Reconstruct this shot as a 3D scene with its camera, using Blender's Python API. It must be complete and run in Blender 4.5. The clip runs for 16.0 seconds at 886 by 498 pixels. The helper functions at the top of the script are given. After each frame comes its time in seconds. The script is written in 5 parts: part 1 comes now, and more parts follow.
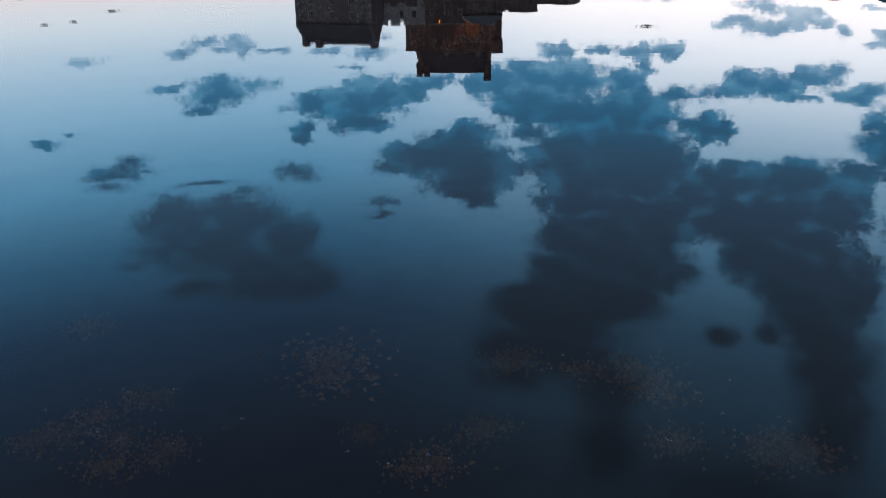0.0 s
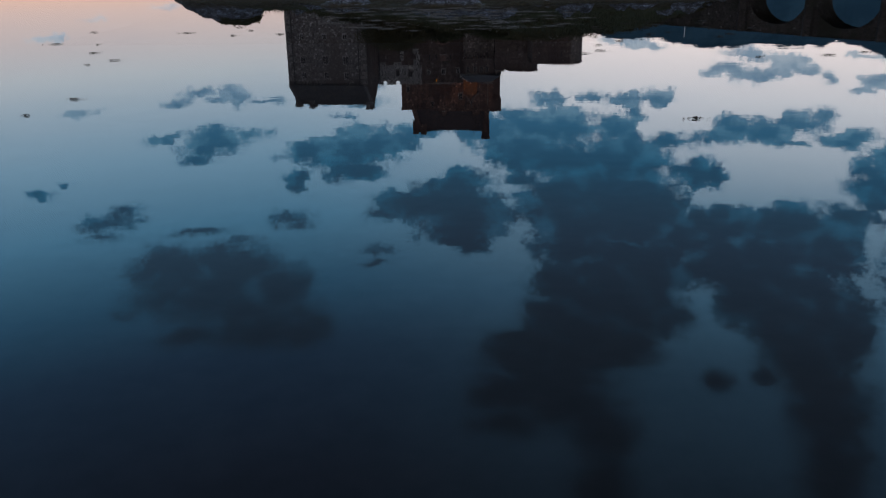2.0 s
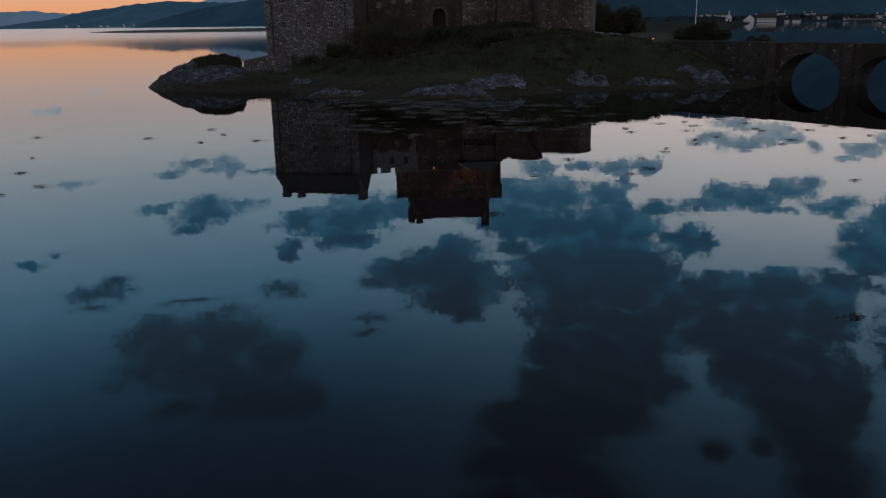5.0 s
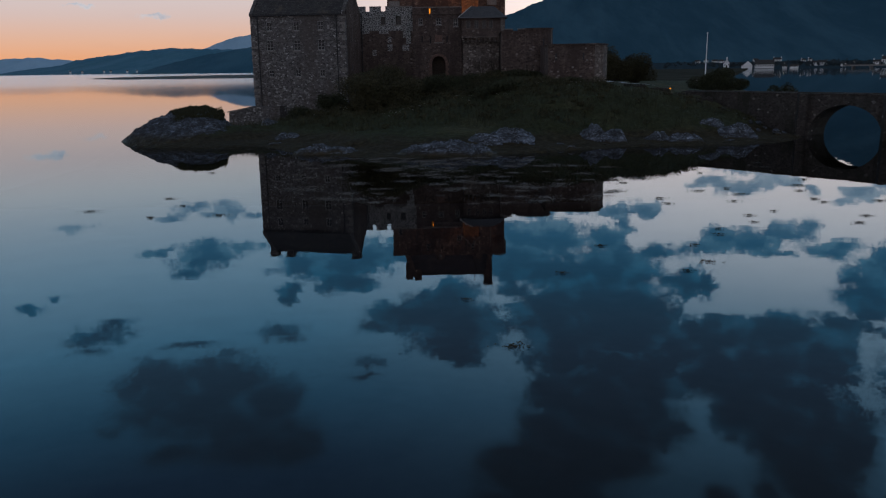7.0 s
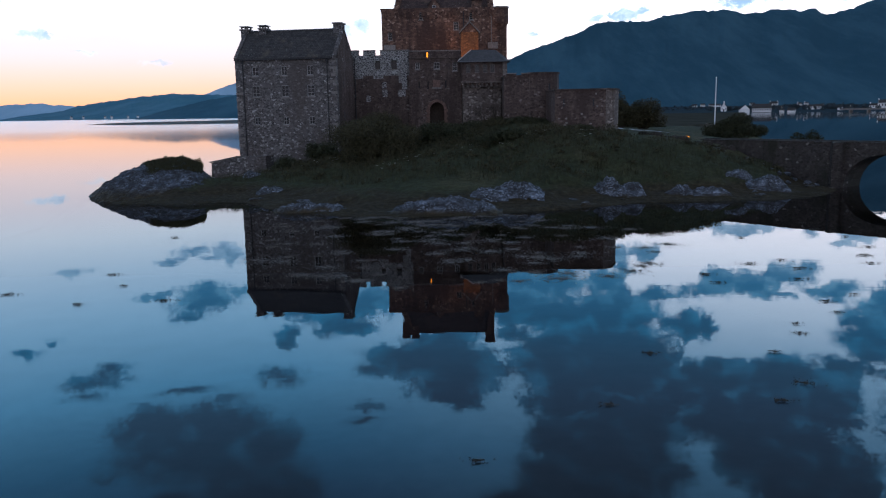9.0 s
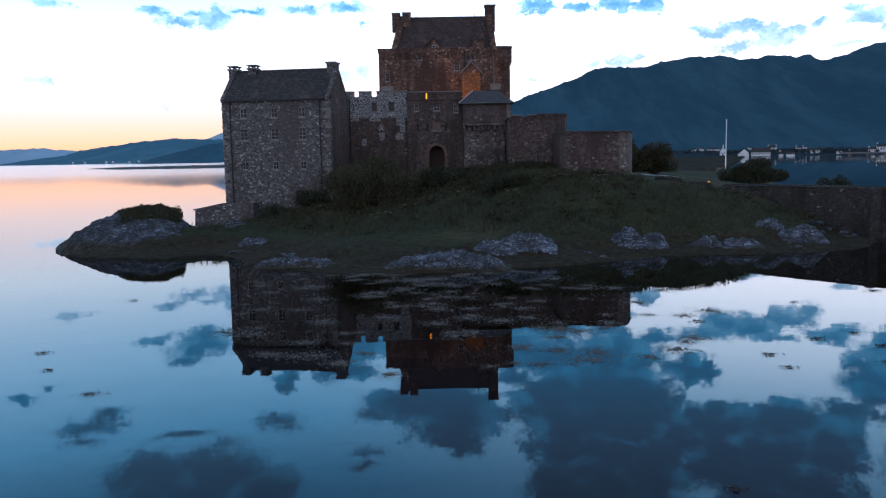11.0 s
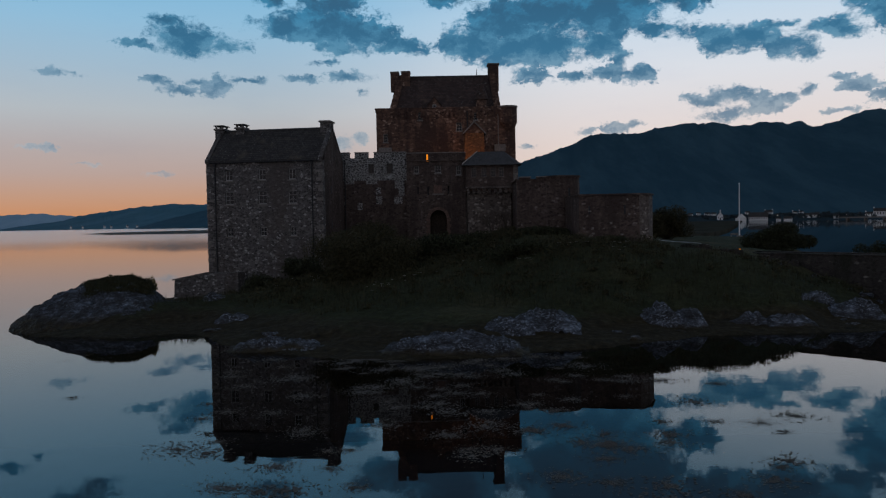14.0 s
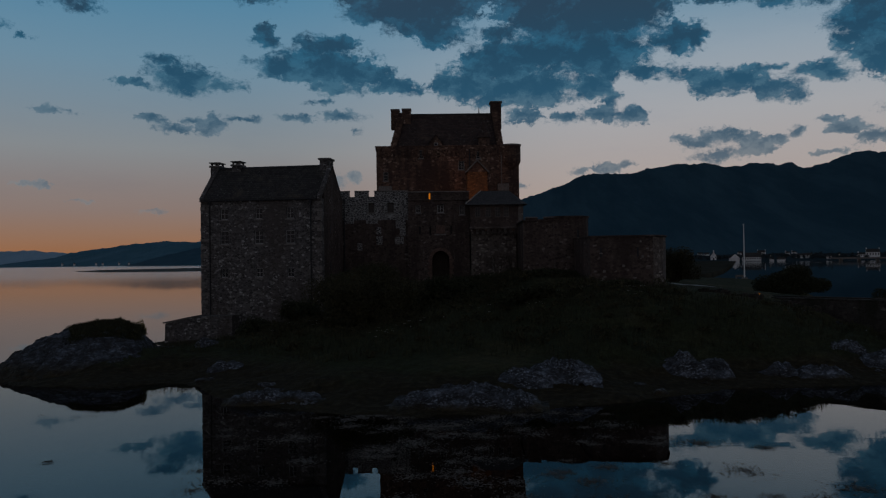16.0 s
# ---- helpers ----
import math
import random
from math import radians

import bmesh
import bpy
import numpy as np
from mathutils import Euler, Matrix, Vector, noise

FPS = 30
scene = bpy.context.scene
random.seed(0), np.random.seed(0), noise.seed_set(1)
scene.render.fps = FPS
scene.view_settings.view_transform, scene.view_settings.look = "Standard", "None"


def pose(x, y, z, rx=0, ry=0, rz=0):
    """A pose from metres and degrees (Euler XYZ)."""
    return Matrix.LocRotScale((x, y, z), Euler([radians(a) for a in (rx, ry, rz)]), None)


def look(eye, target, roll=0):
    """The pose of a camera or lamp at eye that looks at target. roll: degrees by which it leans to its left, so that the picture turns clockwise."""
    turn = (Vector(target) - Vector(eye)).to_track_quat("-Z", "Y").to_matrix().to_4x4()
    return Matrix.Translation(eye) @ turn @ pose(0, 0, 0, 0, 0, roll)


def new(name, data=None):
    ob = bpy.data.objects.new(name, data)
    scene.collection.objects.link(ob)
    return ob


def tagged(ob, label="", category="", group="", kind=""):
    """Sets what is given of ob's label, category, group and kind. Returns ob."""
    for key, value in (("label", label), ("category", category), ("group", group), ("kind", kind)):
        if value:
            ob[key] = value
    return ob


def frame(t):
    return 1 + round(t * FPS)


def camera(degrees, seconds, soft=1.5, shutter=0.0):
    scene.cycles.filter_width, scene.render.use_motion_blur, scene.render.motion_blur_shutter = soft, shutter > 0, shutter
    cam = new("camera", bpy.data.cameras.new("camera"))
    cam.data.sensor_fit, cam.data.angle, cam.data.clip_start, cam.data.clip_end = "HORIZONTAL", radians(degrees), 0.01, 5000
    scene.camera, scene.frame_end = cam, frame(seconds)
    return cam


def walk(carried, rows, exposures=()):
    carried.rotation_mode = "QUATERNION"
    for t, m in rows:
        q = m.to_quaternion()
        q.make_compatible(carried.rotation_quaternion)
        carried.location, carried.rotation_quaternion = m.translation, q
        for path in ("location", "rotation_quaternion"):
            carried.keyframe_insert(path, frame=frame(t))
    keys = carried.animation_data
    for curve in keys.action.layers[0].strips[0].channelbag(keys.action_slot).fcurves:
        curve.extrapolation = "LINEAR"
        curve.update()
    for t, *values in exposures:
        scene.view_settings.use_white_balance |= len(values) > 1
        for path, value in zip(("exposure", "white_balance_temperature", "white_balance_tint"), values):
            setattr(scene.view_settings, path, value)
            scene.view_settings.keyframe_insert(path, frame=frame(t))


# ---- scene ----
# ---- camera ----
cam = camera(57.8, 16.0, soft=1.2)
# seconds, x, y, z, yaw, pitch, lean to the right
PATH = (
    (0.0, 1.91, -39.55, 4.57, 1.40, -23.99, 0.29),
    (0.5, 1.67, -38.21, 4.60, 1.31, -23.18, 0.51),
    (1.0, 1.49, -36.92, 4.69, 1.20, -22.24, 0.57),
    (1.5, 1.33, -35.60, 4.85, 1.06, -21.45, 0.64),
    (2.0, 1.12, -34.23, 5.18, 0.92, -20.67, 0.60),
    (2.5, 0.87, -32.83, 5.62, 0.78, -20.01, 0.55),
    (3.0, 0.66, -31.44, 5.99, 0.60, -19.22, 0.47),
    (3.5, 0.46, -30.03, 6.07, 0.51, -18.40, 0.72),
    (4.0, 0.34, -28.38, 6.07, 0.41, -17.50, 0.75),
    (6.5, 0.14, -18.92, 6.24, 0.21, -13.51, 0.77),
    (7.0, 0.18, -16.93, 6.34, 0.24, -12.73, 0.78),
    (7.5, 0.23, -15.10, 6.40, 0.24, -12.01, 0.79),
    (8.0, 0.20, -13.29, 6.52, 0.20, -11.25, 0.88),
    (8.5, 0.19, -11.51, 6.52, 0.15, -10.49, 0.85),
    (9.0, 0.18, -9.76, 6.57, 0.12, -9.67, 0.92),
    (11.5, 0.11, -2.37, 6.55, 0.04, -5.78, 0.99),
    (12.0, 0.08, -1.12, 6.48, 0.07, -4.95, 1.09),
    (12.5, 0.00, 0.00, 6.46, 0.01, -4.17, 1.09),
    (13.0, -0.11, 1.07, 6.56, -0.08, -3.48, 1.03),
    (13.5, -0.24, 2.08, 6.58, -0.16, -2.74, 0.99),
    (14.0, -0.33, 2.97, 6.59, -0.21, -1.98, 1.02),
    (14.5, -0.47, 3.80, 6.62, -0.29, -1.24, 0.99),
    (15.0, -0.71, 4.57, 6.66, -0.45, -0.53, 0.90),
    (15.5, -0.99, 5.17, 6.74, -0.61, 0.13, 0.83),
    (16.0, -1.23, 5.78, 6.85, -0.76, 0.77, 0.76),
)
# seconds, stops, kelvin, tint
EXPOSURES = (
    (0.0, 1.68, 6500, 10), (0.5, 1.48, 6450, 11), (1.5, 1.17, 6500, 11), (3.5, 0.45, 7200, 13), (5.0, 0.35, 7100, 13), (6.5, 0.42, 6650, 11), (7.5, 0.6, 6250, 10), (9.0, 1.3, 5920, 11),
    (11.3, 1.45, 5820, 11), (12.5, 0.66, 6350, 10), (13.5, 0.15, 6600, 10), (14.5, -0.17, 6750, 11), (15.4, -0.4, 6800, 11), (16.0, -1.03, 6800, 11),
)
walk(cam, [(t, pose(x, y, z, 90 + pitch, 0, yaw) @ pose(0, 0, 0, 0, 0, -lean)) for t, x, y, z, yaw, pitch, lean in PATH], EXPOSURES)


# ---- node helpers ----
class Nodes:
    """Short hand for a node tree."""

    def __init__(self, tree):
        self.tree = tree
        tree.nodes.clear()

    def add(self, kind):
        return self.tree.nodes.new(kind)

    def put(self, socket, value):
        if isinstance(value, bpy.types.NodeSocket):
            self.tree.links.new(value, socket)
        elif value is not None:
            socket.default_value = value

    def math(self, operation, a, b=None, c=None, clamp=False):
        n = self.add("ShaderNodeMath")
        n.operation, n.use_clamp = operation, clamp
        for s, v in zip(n.inputs, (a, b, c)):
            self.put(s, v)
        return n.outputs[0]

    def vec(self, operation, a, b=None, c=None):
        n = self.add("ShaderNodeVectorMath")
        n.operation = operation
        for s, v in zip(n.inputs, (a, b, c)):
            self.put(s, v)
        return n.outputs["Value"] if operation in ("LENGTH", "DOT_PRODUCT") else n.outputs[0]

    def noise(self, vector, scale, detail=4.0, rough=0.55, distortion=0.0, colour=False):
        n = self.add("ShaderNodeTexNoise")
        self.put(n.inputs["Vector"], vector)
        n.inputs["Scale"].default_value, n.inputs["Detail"].default_value = scale, detail
        n.inputs["Roughness"].default_value, n.inputs["Distortion"].default_value = rough, distortion
        return n.outputs["Color" if colour else "Fac"]

    def ramp(self, fac, stops, mode="LINEAR"):
        n = self.add("ShaderNodeValToRGB")
        n.color_ramp.interpolation = mode
        el = n.color_ramp.elements
        while len(el) < len(stops):
            el.new(0.5)
        for e, (p, c) in zip(el, stops):
            e.position, e.color = p, (*c, 1) if len(c) == 3 else c
        self.put(n.inputs[0], fac)
        return n.outputs[0]

    def span(self, value, a, b, c=0.0, d=1.0, smooth=True):
        n = self.add("ShaderNodeMapRange")
        n.interpolation_type = "SMOOTHSTEP" if smooth else "LINEAR"
        for s, v in zip(n.inputs, (value, a, b, c, d)):
            self.put(s, v)
        return n.outputs[0]

    def mix(self, fac, a, b, blend="MIX"):
        n = self.add("ShaderNodeMix")
        n.data_type, n.blend_type = "RGBA", blend
        for s, v in ((n.inputs[0], fac), (n.inputs[6], a), (n.inputs[7], b)):
            self.put(s, (*v, 1) if isinstance(v, tuple) and len(v) == 3 else v)
        return n.outputs[2]

    def bump(self, height, strength, distance):
        n = self.add("ShaderNodeBump")
        n.inputs["Strength"].default_value, n.inputs["Distance"].default_value = strength, distance
        self.put(n.inputs["Height"], height)
        return n.outputs[0]


# ---- sky ----
world = bpy.data.worlds.new("world")
scene.world = world
world.use_nodes = True
N = Nodes(world.node_tree)
way = N.add("ShaderNodeTexCoord").outputs["Generated"]
split = N.add("ShaderNodeSeparateXYZ")
N.put(split.inputs[0], way)
east, north, up = split.outputs
# azimuth from straight ahead and elevation, in degrees
azimuth = N.math("MULTIPLY", N.math("ARCTAN2", east, north), 57.2958)
elevation = N.math("MULTIPLY", N.math("ARCSINE", up), 57.2958)
height = N.math("DIVIDE", elevation, 90.0, clamp=True)
clear = N.ramp(height, (
    (0.0, (0.63, 0.255, 0.09)), (0.022, (0.55, 0.325, 0.225)), (0.04, (0.485, 0.375, 0.345)), (0.06, (0.465, 0.42, 0.425)), (0.085, (0.455, 0.51, 0.56)),
    (0.115, (0.365, 0.51, 0.64)), (0.15, (0.28, 0.52, 0.73)), (0.20, (0.16, 0.46, 0.74)), (0.25, (0.080, 0.275, 0.49)), (0.30, (0.058, 0.142, 0.275)), (0.40, (0.055, 0.088, 0.155)), (0.5, (0.050, 0.070, 0.115)), (1.0, (0.04, 0.06, 0.09))))
pale = N.ramp(height, (
    (0.0, (0.78, 0.56, 0.46)), (0.05, (0.80, 0.68, 0.64)), (0.11, (0.72, 0.76, 0.83)),
    (0.155, (0.54, 0.70, 0.86)), (0.19, (0.32, 0.57, 0.80)), (0.26, (0.15, 0.38, 0.62)), (0.32, (0.09, 0.22, 0.37)), (0.45, (0.065, 0.11, 0.175)), (1.0, (0.04, 0.06, 0.09))))
gradient = N.mix(N.span(azimuth, -14.0, 14.0), clear, pale)
# the eastern half, behind, lies in the earth's shadow
dusk = N.ramp(height, ((0.0, (0.33, 0.31, 0.35)), (0.06, (0.42, 0.38, 0.41)), (0.16, (0.36, 0.37, 0.43)), (0.35, (0.19, 0.24, 0.34)), (1.0, (0.04, 0.06, 0.09))))
gradient = N.mix(N.span(north, -0.35, 0.6), dusk, gradient)
# clouds, bank by bank: azimuth, elevation, half width, half height in degrees
WISPS = ((-25.1, 9.8, 1.1, 0.23), (-19.1, 9.7, 0.9, 0.27), (-17.3, 9.1, 1.4, 0.32), (-15.4, 9.4, 1.0, 0.60), (-16.5, 9.7, 0.6, 0.24),
    (-12.9, 9.8, 1.4, 0.20), (-9.5, 10.0, 1.6, 0.20), (-6.4, 10.1, 1.5, 0.37), (-5.4, 9.2, 0.5, 0.25), (-7.0, 5.5, 1.0, 0.51),
    (-5.5, 5.9, 0.5, 0.42), (-26.1, 5.2, 1.1, 0.19), (-23.7, 4.2, 0.8, 0.12), (-19.1, 3.5, 1.0, 0.16), (-18.7, 18.4, 2.0, 0.22))
WEST_PUFFS = ((-17.2, 12.5, 2.2, 0.8), (-18.2, 13.5, 1.3, 0.43), (-17.6, 12.9, 1.0, 0.59), (-16.7, 12.1, 1.8, 0.68), (-19.9, 11.9, 1.4, 0.27), (-14.7, 12.1, 1.6, 0.36),
    (-16.7, 11.4, 0.7, 0.36), (-7.6, 14.8, 2.3, 0.80), (-7.8, 13.7, 3.1, 1.04), (-10.0, 13.4, 2.4, 0.69), (-5.8, 13.1, 2.3, 1.05),
    (-6.7, 12.1, 1.7, 0.49), (-11.7, 15.8, 0.5, 0.51), (-11.4, 15.1, 0.9, 0.40), (-2.4, 12.3, 1.9, 0.50), (-3.9, 12.8, 1.4, 0.57))
KEEP_BANK = ((0.3, 19.3, 2.4, 1.0), (1.2, 20.3, 1.2, 0.6), (-5.3, 18.1, 1.3, 0.46), (-3.8, 17.2, 1.8, 0.68), (-0.9, 17.3, 2.9, 1.18), (1.0, 18.3, 2.4, 1.26), (0.6, 16.0, 1.7, 0.88),
    (5.0, 15.7, 1.7, 0.52), (7.9, 17.5, 2.4, 1.56), (11.5, 17.1, 3.6, 2.33), (14.3, 17.1, 2.1, 1.54), (17.0, 14.8, 1.8, 1.01), (18.3, 14.6, 0.9, 0.74),
    (11.5, 14.2, 3.6, 1.91), (8.0, 14.3, 3.5, 1.69), (4.8, 13.7, 2.7, 1.38), (2.4, 12.3, 2.0, 1.07), (4.8, 12.0, 2.6, 1.15), (7.8, 12.0, 2.6, 1.14),
    (11.4, 11.9, 1.5, 0.89), (12.5, 11.0, 0.9, 0.40), (6.5, 10.1, 1.3, 0.50), (9.7, 9.8, 1.4, 0.45), (12.1, 10.0, 1.6, 0.53), (13.9, 9.8, 1.1, 0.53))
EAST_BANKS = ((15.4, 12.7, 2.3, 0.43), (17.9, 12.2, 1.8, 0.47), (19.7, 11.6, 1.4, 0.78), (21.2, 11.7, 1.8, 0.85), (23.3, 10.9, 1.7, 0.70),
    (24.7, 10.3, 0.8, 0.46), (18.3, 17.9, 3.4, 0.53), (21.8, 17.4, 2.5, 0.59), (23.9, 17.0, 1.5, 0.59), (27.1, 16.6, 2.0, 0.61),
    (28.8, 14.7, 2.1, 1.30), (31.0, 14.3, 1.7, 2.13), (27.4, 13.5, 0.8, 0.47), (29.7, 12.7, 1.9, 1.16),
    (31.0, 11.6, 1.6, 0.73), (26.0, 11.8, 1.6, 0.53), (27.2, 11.5, 1.4, 0.45), (23.5, 12.3, 0.7, 0.26))
HILL_PUFFS = ((20.0, 8.0, 1.8, 0.60), (18.5, 7.7, 1.6, 0.49), (20.0, 6.8, 1.6, 0.44), (22.1, 7.3, 1.2, 0.63), (17.3, 7.9, 0.6, 0.20),
    (23.7, 7.7, 0.5, 0.35), (24.7, 8.1, 0.5, 0.31), (26.6, 8.8, 0.8, 0.23), (27.7, 8.1, 1.2, 0.45), (29.2, 7.4, 1.3, 0.45), (30.9, 7.4, 1.2, 0.49),
    (31.0, 8.3, 0.8, 0.25), (26.6, 6.6, 0.9, 0.19), (10.5, 6.1, 0.6, 0.30), (12.2, 6.2, 1.2, 0.33), (13.6, 6.4, 0.6, 0.24), (6.4, 5.2, 0.4, 0.21))
HIGH_WEST = ((-20.8, 20.9, 2.6, 1.37), (-22.0, 22.6, 2.2, 0.71), (-18.3, 20.1, 2.1, 0.66), (-15.5, 21.2, 1.8, 1.26), (-13.3, 22.9, 1.9, 1.36),
    (-12.6, 24.5, 1.9, 0.83), (-18.4, 24.1, 3.1, 0.59), (-19.8, 25.4, 2.7, 0.66), (-15.3, 25.8, 3.2, 1.12), (-12.0, 26.1, 1.8, 1.06),
    (-10.4, 25.5, 0.8, 0.69), (20.5, 28.5, 1.1, 0.7), (-17.8, 22.2, 2.8, 1.2), (-18.6, 23.4, 3.0, 0.9), (-16.8, 20.8, 2.6, 0.9), (-15.6, 24.2, 2.8, 1.0))
HIGH_MIDDLE = ((10.9, 17.0, 3.1, 1.87), (13.2, 18.4, 2.9, 1.86), (7.8, 18.0, 1.7, 1.22), (8.9, 20.2, 2.3, 1.60), (12.4, 21.0, 3.7, 1.96),
    (15.0, 20.7, 2.2, 1.79), (8.3, 23.0, 1.9, 1.30), (11.9, 24.1, 4.2, 1.74), (8.1, 25.3, 2.4, 1.38), (13.9, 24.6, 3.0, 1.57), (5.2, 28.1, 2.8, 1.53),
    (9.1, 27.8, 4.0, 1.90), (12.8, 27.1, 2.7, 1.35), (4.1, 30.9, 3.0, 1.52), (9.0, 31.3, 4.6, 1.95), (4.3, 32.8, 3.2, 1.05), (12.2, 33.1, 2.5, 2.01),
    (12.4, 36.8, 2.6, 2.48), (11.5, 22.6, 4.0, 1.3),
    (10.5, 26.2, 4.0, 1.4), (8.2, 29.6, 4.2, 1.4))
HIGH_EAST = ((18.6, 18.5, 1.8, 1.08), (21.2, 18.1, 2.4, 0.98), (24.0, 17.5, 1.7, 1.10), (19.6, 20.7, 1.8, 1.37), (22.0, 21.3, 1.7, 1.34),
    (24.7, 19.4, 1.5, 0.82), (21.1, 23.0, 1.4, 1.28), (23.7, 23.4, 2.3, 1.47), (26.7, 19.0, 1.5, 1.68), (26.3, 23.4, 2.3, 1.86),
    (26.1, 26.2, 2.6, 1.86), (23.6, 27.6, 0.8, 0.76), (28.1, 29.3, 2.4, 2.47), (29.4, 33.1, 2.4, 2.54), (28.0, 24.3, 1.7, 2.00), (22.5, 19.8, 3.0, 1.2), (21.8, 22.2, 2.0, 1.1),
    (25.2, 21.5, 2.4, 1.4), (25.0, 24.8, 2.2, 1.4), (27.4, 27.6, 2.0, 1.5), (28.8, 31.2, 2.2, 1.8), (17.0, 19.2, 2.0, 1.1), (18.2, 21.0, 1.7, 0.9))
FAINT = ((-23.7, 16.9, 1.3, 0.63), (-25.1, 18.0, 1.6, 0.38), (-11.8, 18.5, 1.6, 0.49), (-6.3, 21.5, 1.8, 0.23), (-5.9, 20.6, 1.6, 0.42), (-28.4, 14.7, 1.2, 0.33), (-26.8, 14.3, 0.9, 0.18), (-24.5, 17.2, 2.0, 0.73), (-23.3, 16.4, 1.1, 0.52), (-12.0, 18.0, 1.6, 0.58), (-7.8, 11.1, 1.0, 0.20), (-24.0, 23.2, 1.2, 0.56), (-15.8, 19.2, 1.8, 0.41))
ROUND = ((34.0, 9.0, 3.5, 1.2), (37.0, 20.0, 5.0, 4.0), (-36.0, 11.0, 4.0, 0.8), (26.0, 41.0, 9.0, 4.5))
place = N.add("ShaderNodeCombineXYZ")
N.put(place.inputs[0], azimuth)
N.put(place.inputs[1], elevation)
here = place.outputs[0]
drift = N.vec("SUBTRACT", N.noise(here, 0.5, 3.0, 0.55, colour=True), (0.5, 0.5, 0.5))
curl = N.vec("SUBTRACT", N.noise(here, 1.3, 7.0, 0.66, colour=True), (0.5, 0.5, 0.5))
torn = N.vec("MULTIPLY_ADD", drift, (1.1, 0.7, 0.0), here)
torn = N.vec("MULTIPLY_ADD", curl, (1.35, 1.0, 0.0), torn)
cover = None
for a, e, w, h in WISPS + WEST_PUFFS + KEEP_BANK + EAST_BANKS + HILL_PUFFS + HIGH_WEST + HIGH_MIDDLE + HIGH_EAST + ROUND + FAINT:
    reach = N.vec("LENGTH", N.vec("MULTIPLY_ADD", torn, (1 / w, 1 / h, 0.0), (-a / w, -e / h, 0.0)))
    near = N.math("MULTIPLY", N.math("SUBTRACT", 1.2 if (a, e, w, h) in FAINT else 1.38 if e < 16 else 1.64, reach), 0.42 + 0.5 * min(h, 1.2))
    cover = near if cover is None else N.math("SMOOTH_MAX", cover, near, 0.3)
ragged = N.noise(N.vec("MULTIPLY", torn, (0.8, 1.2, 1.0)), 0.95, 10.0, 0.66)
wild = N.span(elevation, 14.0, 22.0, 2.1, 1.45)
cover = N.math("ADD", cover, N.math("MULTIPLY", N.math("SUBTRACT", ragged, 0.5), wild))
fray = N.noise(N.vec("MULTIPLY", here, (1.0, 1.5, 1.0)), 3.2, 6.0, 0.66)
cover = N.math("ADD", cover, N.math("MULTIPLY", N.math("SUBTRACT", fray, 0.5), N.span(elevation, 14.0, 20.0, 0.8, 1.3)))
feather = N.span(N.noise(here, 0.35, 3.0), 0.38, 0.62, 0.26, 0.62)
feather = N.math("ADD", feather, N.span(elevation, 21.0, 33.0, 0.0, 0.6))
soften = N.math("MULTIPLY", N.span(azimuth, 0.0, -10.0), N.span(elevation, 17.0, 20.0, 0.0, 0.2))
thick = N.span(N.math("DIVIDE", N.math("SUBTRACT", cover, N.math("MULTIPLY", soften, -0.3)), N.math("ADD", feather, soften)), 0.0, 1.15)
thick = N.math("MULTIPLY", thick, N.math("SUBTRACT", 1.0, N.math("MULTIPLY", soften, 0.75)))
billow = N.noise(N.vec("MULTIPLY", torn, (0.9, 1.4, 1.0)), 0.55, 8.0, 0.6)
dense = N.span(N.math("MULTIPLY_ADD", N.math("SUBTRACT", billow, 0.5), 3.6, N.math("MULTIPLY", cover, 0.8)), -0.1, 0.95)
veil = N.span(N.noise(N.vec("MULTIPLY", here, (0.10, 0.32, 1.0)), 1.0, 6.0, 0.6), 0.48, 0.78, 0.0, 0.25)
core = N.ramp(height, ((0.03, (0.31, 0.28, 0.30)), (0.055, (0.26, 0.33, 0.41)), (0.10, (0.084, 0.194, 0.308)), (0.13, (0.040, 0.165, 0.30)), (0.16, (0.034, 0.132, 0.245)), (0.19, (0.045, 0.118, 0.208)), (0.22, (0.051, 0.106, 0.185)), (0.30, (0.048, 0.082, 0.130)), (0.5, (0.040, 0.058, 0.088))))
thin = N.ramp(height, ((0.03, (0.44, 0.395, 0.395)), (0.048, (0.44, 0.43, 0.45)), (0.06, (0.41, 0.45, 0.495)), (0.10, (0.225, 0.352, 0.473)), (0.13, (0.105, 0.28, 0.43)), (0.16, (0.045, 0.23, 0.41)), (0.22, (0.066, 0.20, 0.35)), (0.30, (0.054, 0.118, 0.20)), (0.5, (0.042, 0.060, 0.092))))
cloud = N.mix(dense, thin, core)
sky = N.mix(veil, gradient, N.mix(1.0, gradient, (0.80, 0.84, 0.92), "MULTIPLY"))
sky = N.mix(thick, sky, cloud)
glow = N.add("ShaderNodeBackground")
N.put(glow.inputs[0], sky)
glow.inputs[1].default_value = 1.0
N.put(N.add("ShaderNodeOutputWorld").inputs[0], glow.outputs[0])


# ---- materials ----
def material(name):
    m = bpy.data.materials.new(name)
    m.use_nodes = True
    return m, Nodes(m.node_tree)


def surface(n, colour, rough, normal=None, metallic=0.0, specular=0.4):
    p = n.add("ShaderNodeBsdfPrincipled")
    n.put(p.inputs["Base Color"], (*colour, 1) if isinstance(colour, tuple) else colour)
    n.put(p.inputs["Roughness"], rough)
    n.put(p.inputs["Normal"], normal)
    p.inputs["Metallic"].default_value = metallic
    p.inputs["Specular IOR Level"].default_value = specular
    n.put(n.add("ShaderNodeOutputMaterial").inputs[0], p.outputs[0])
    return p


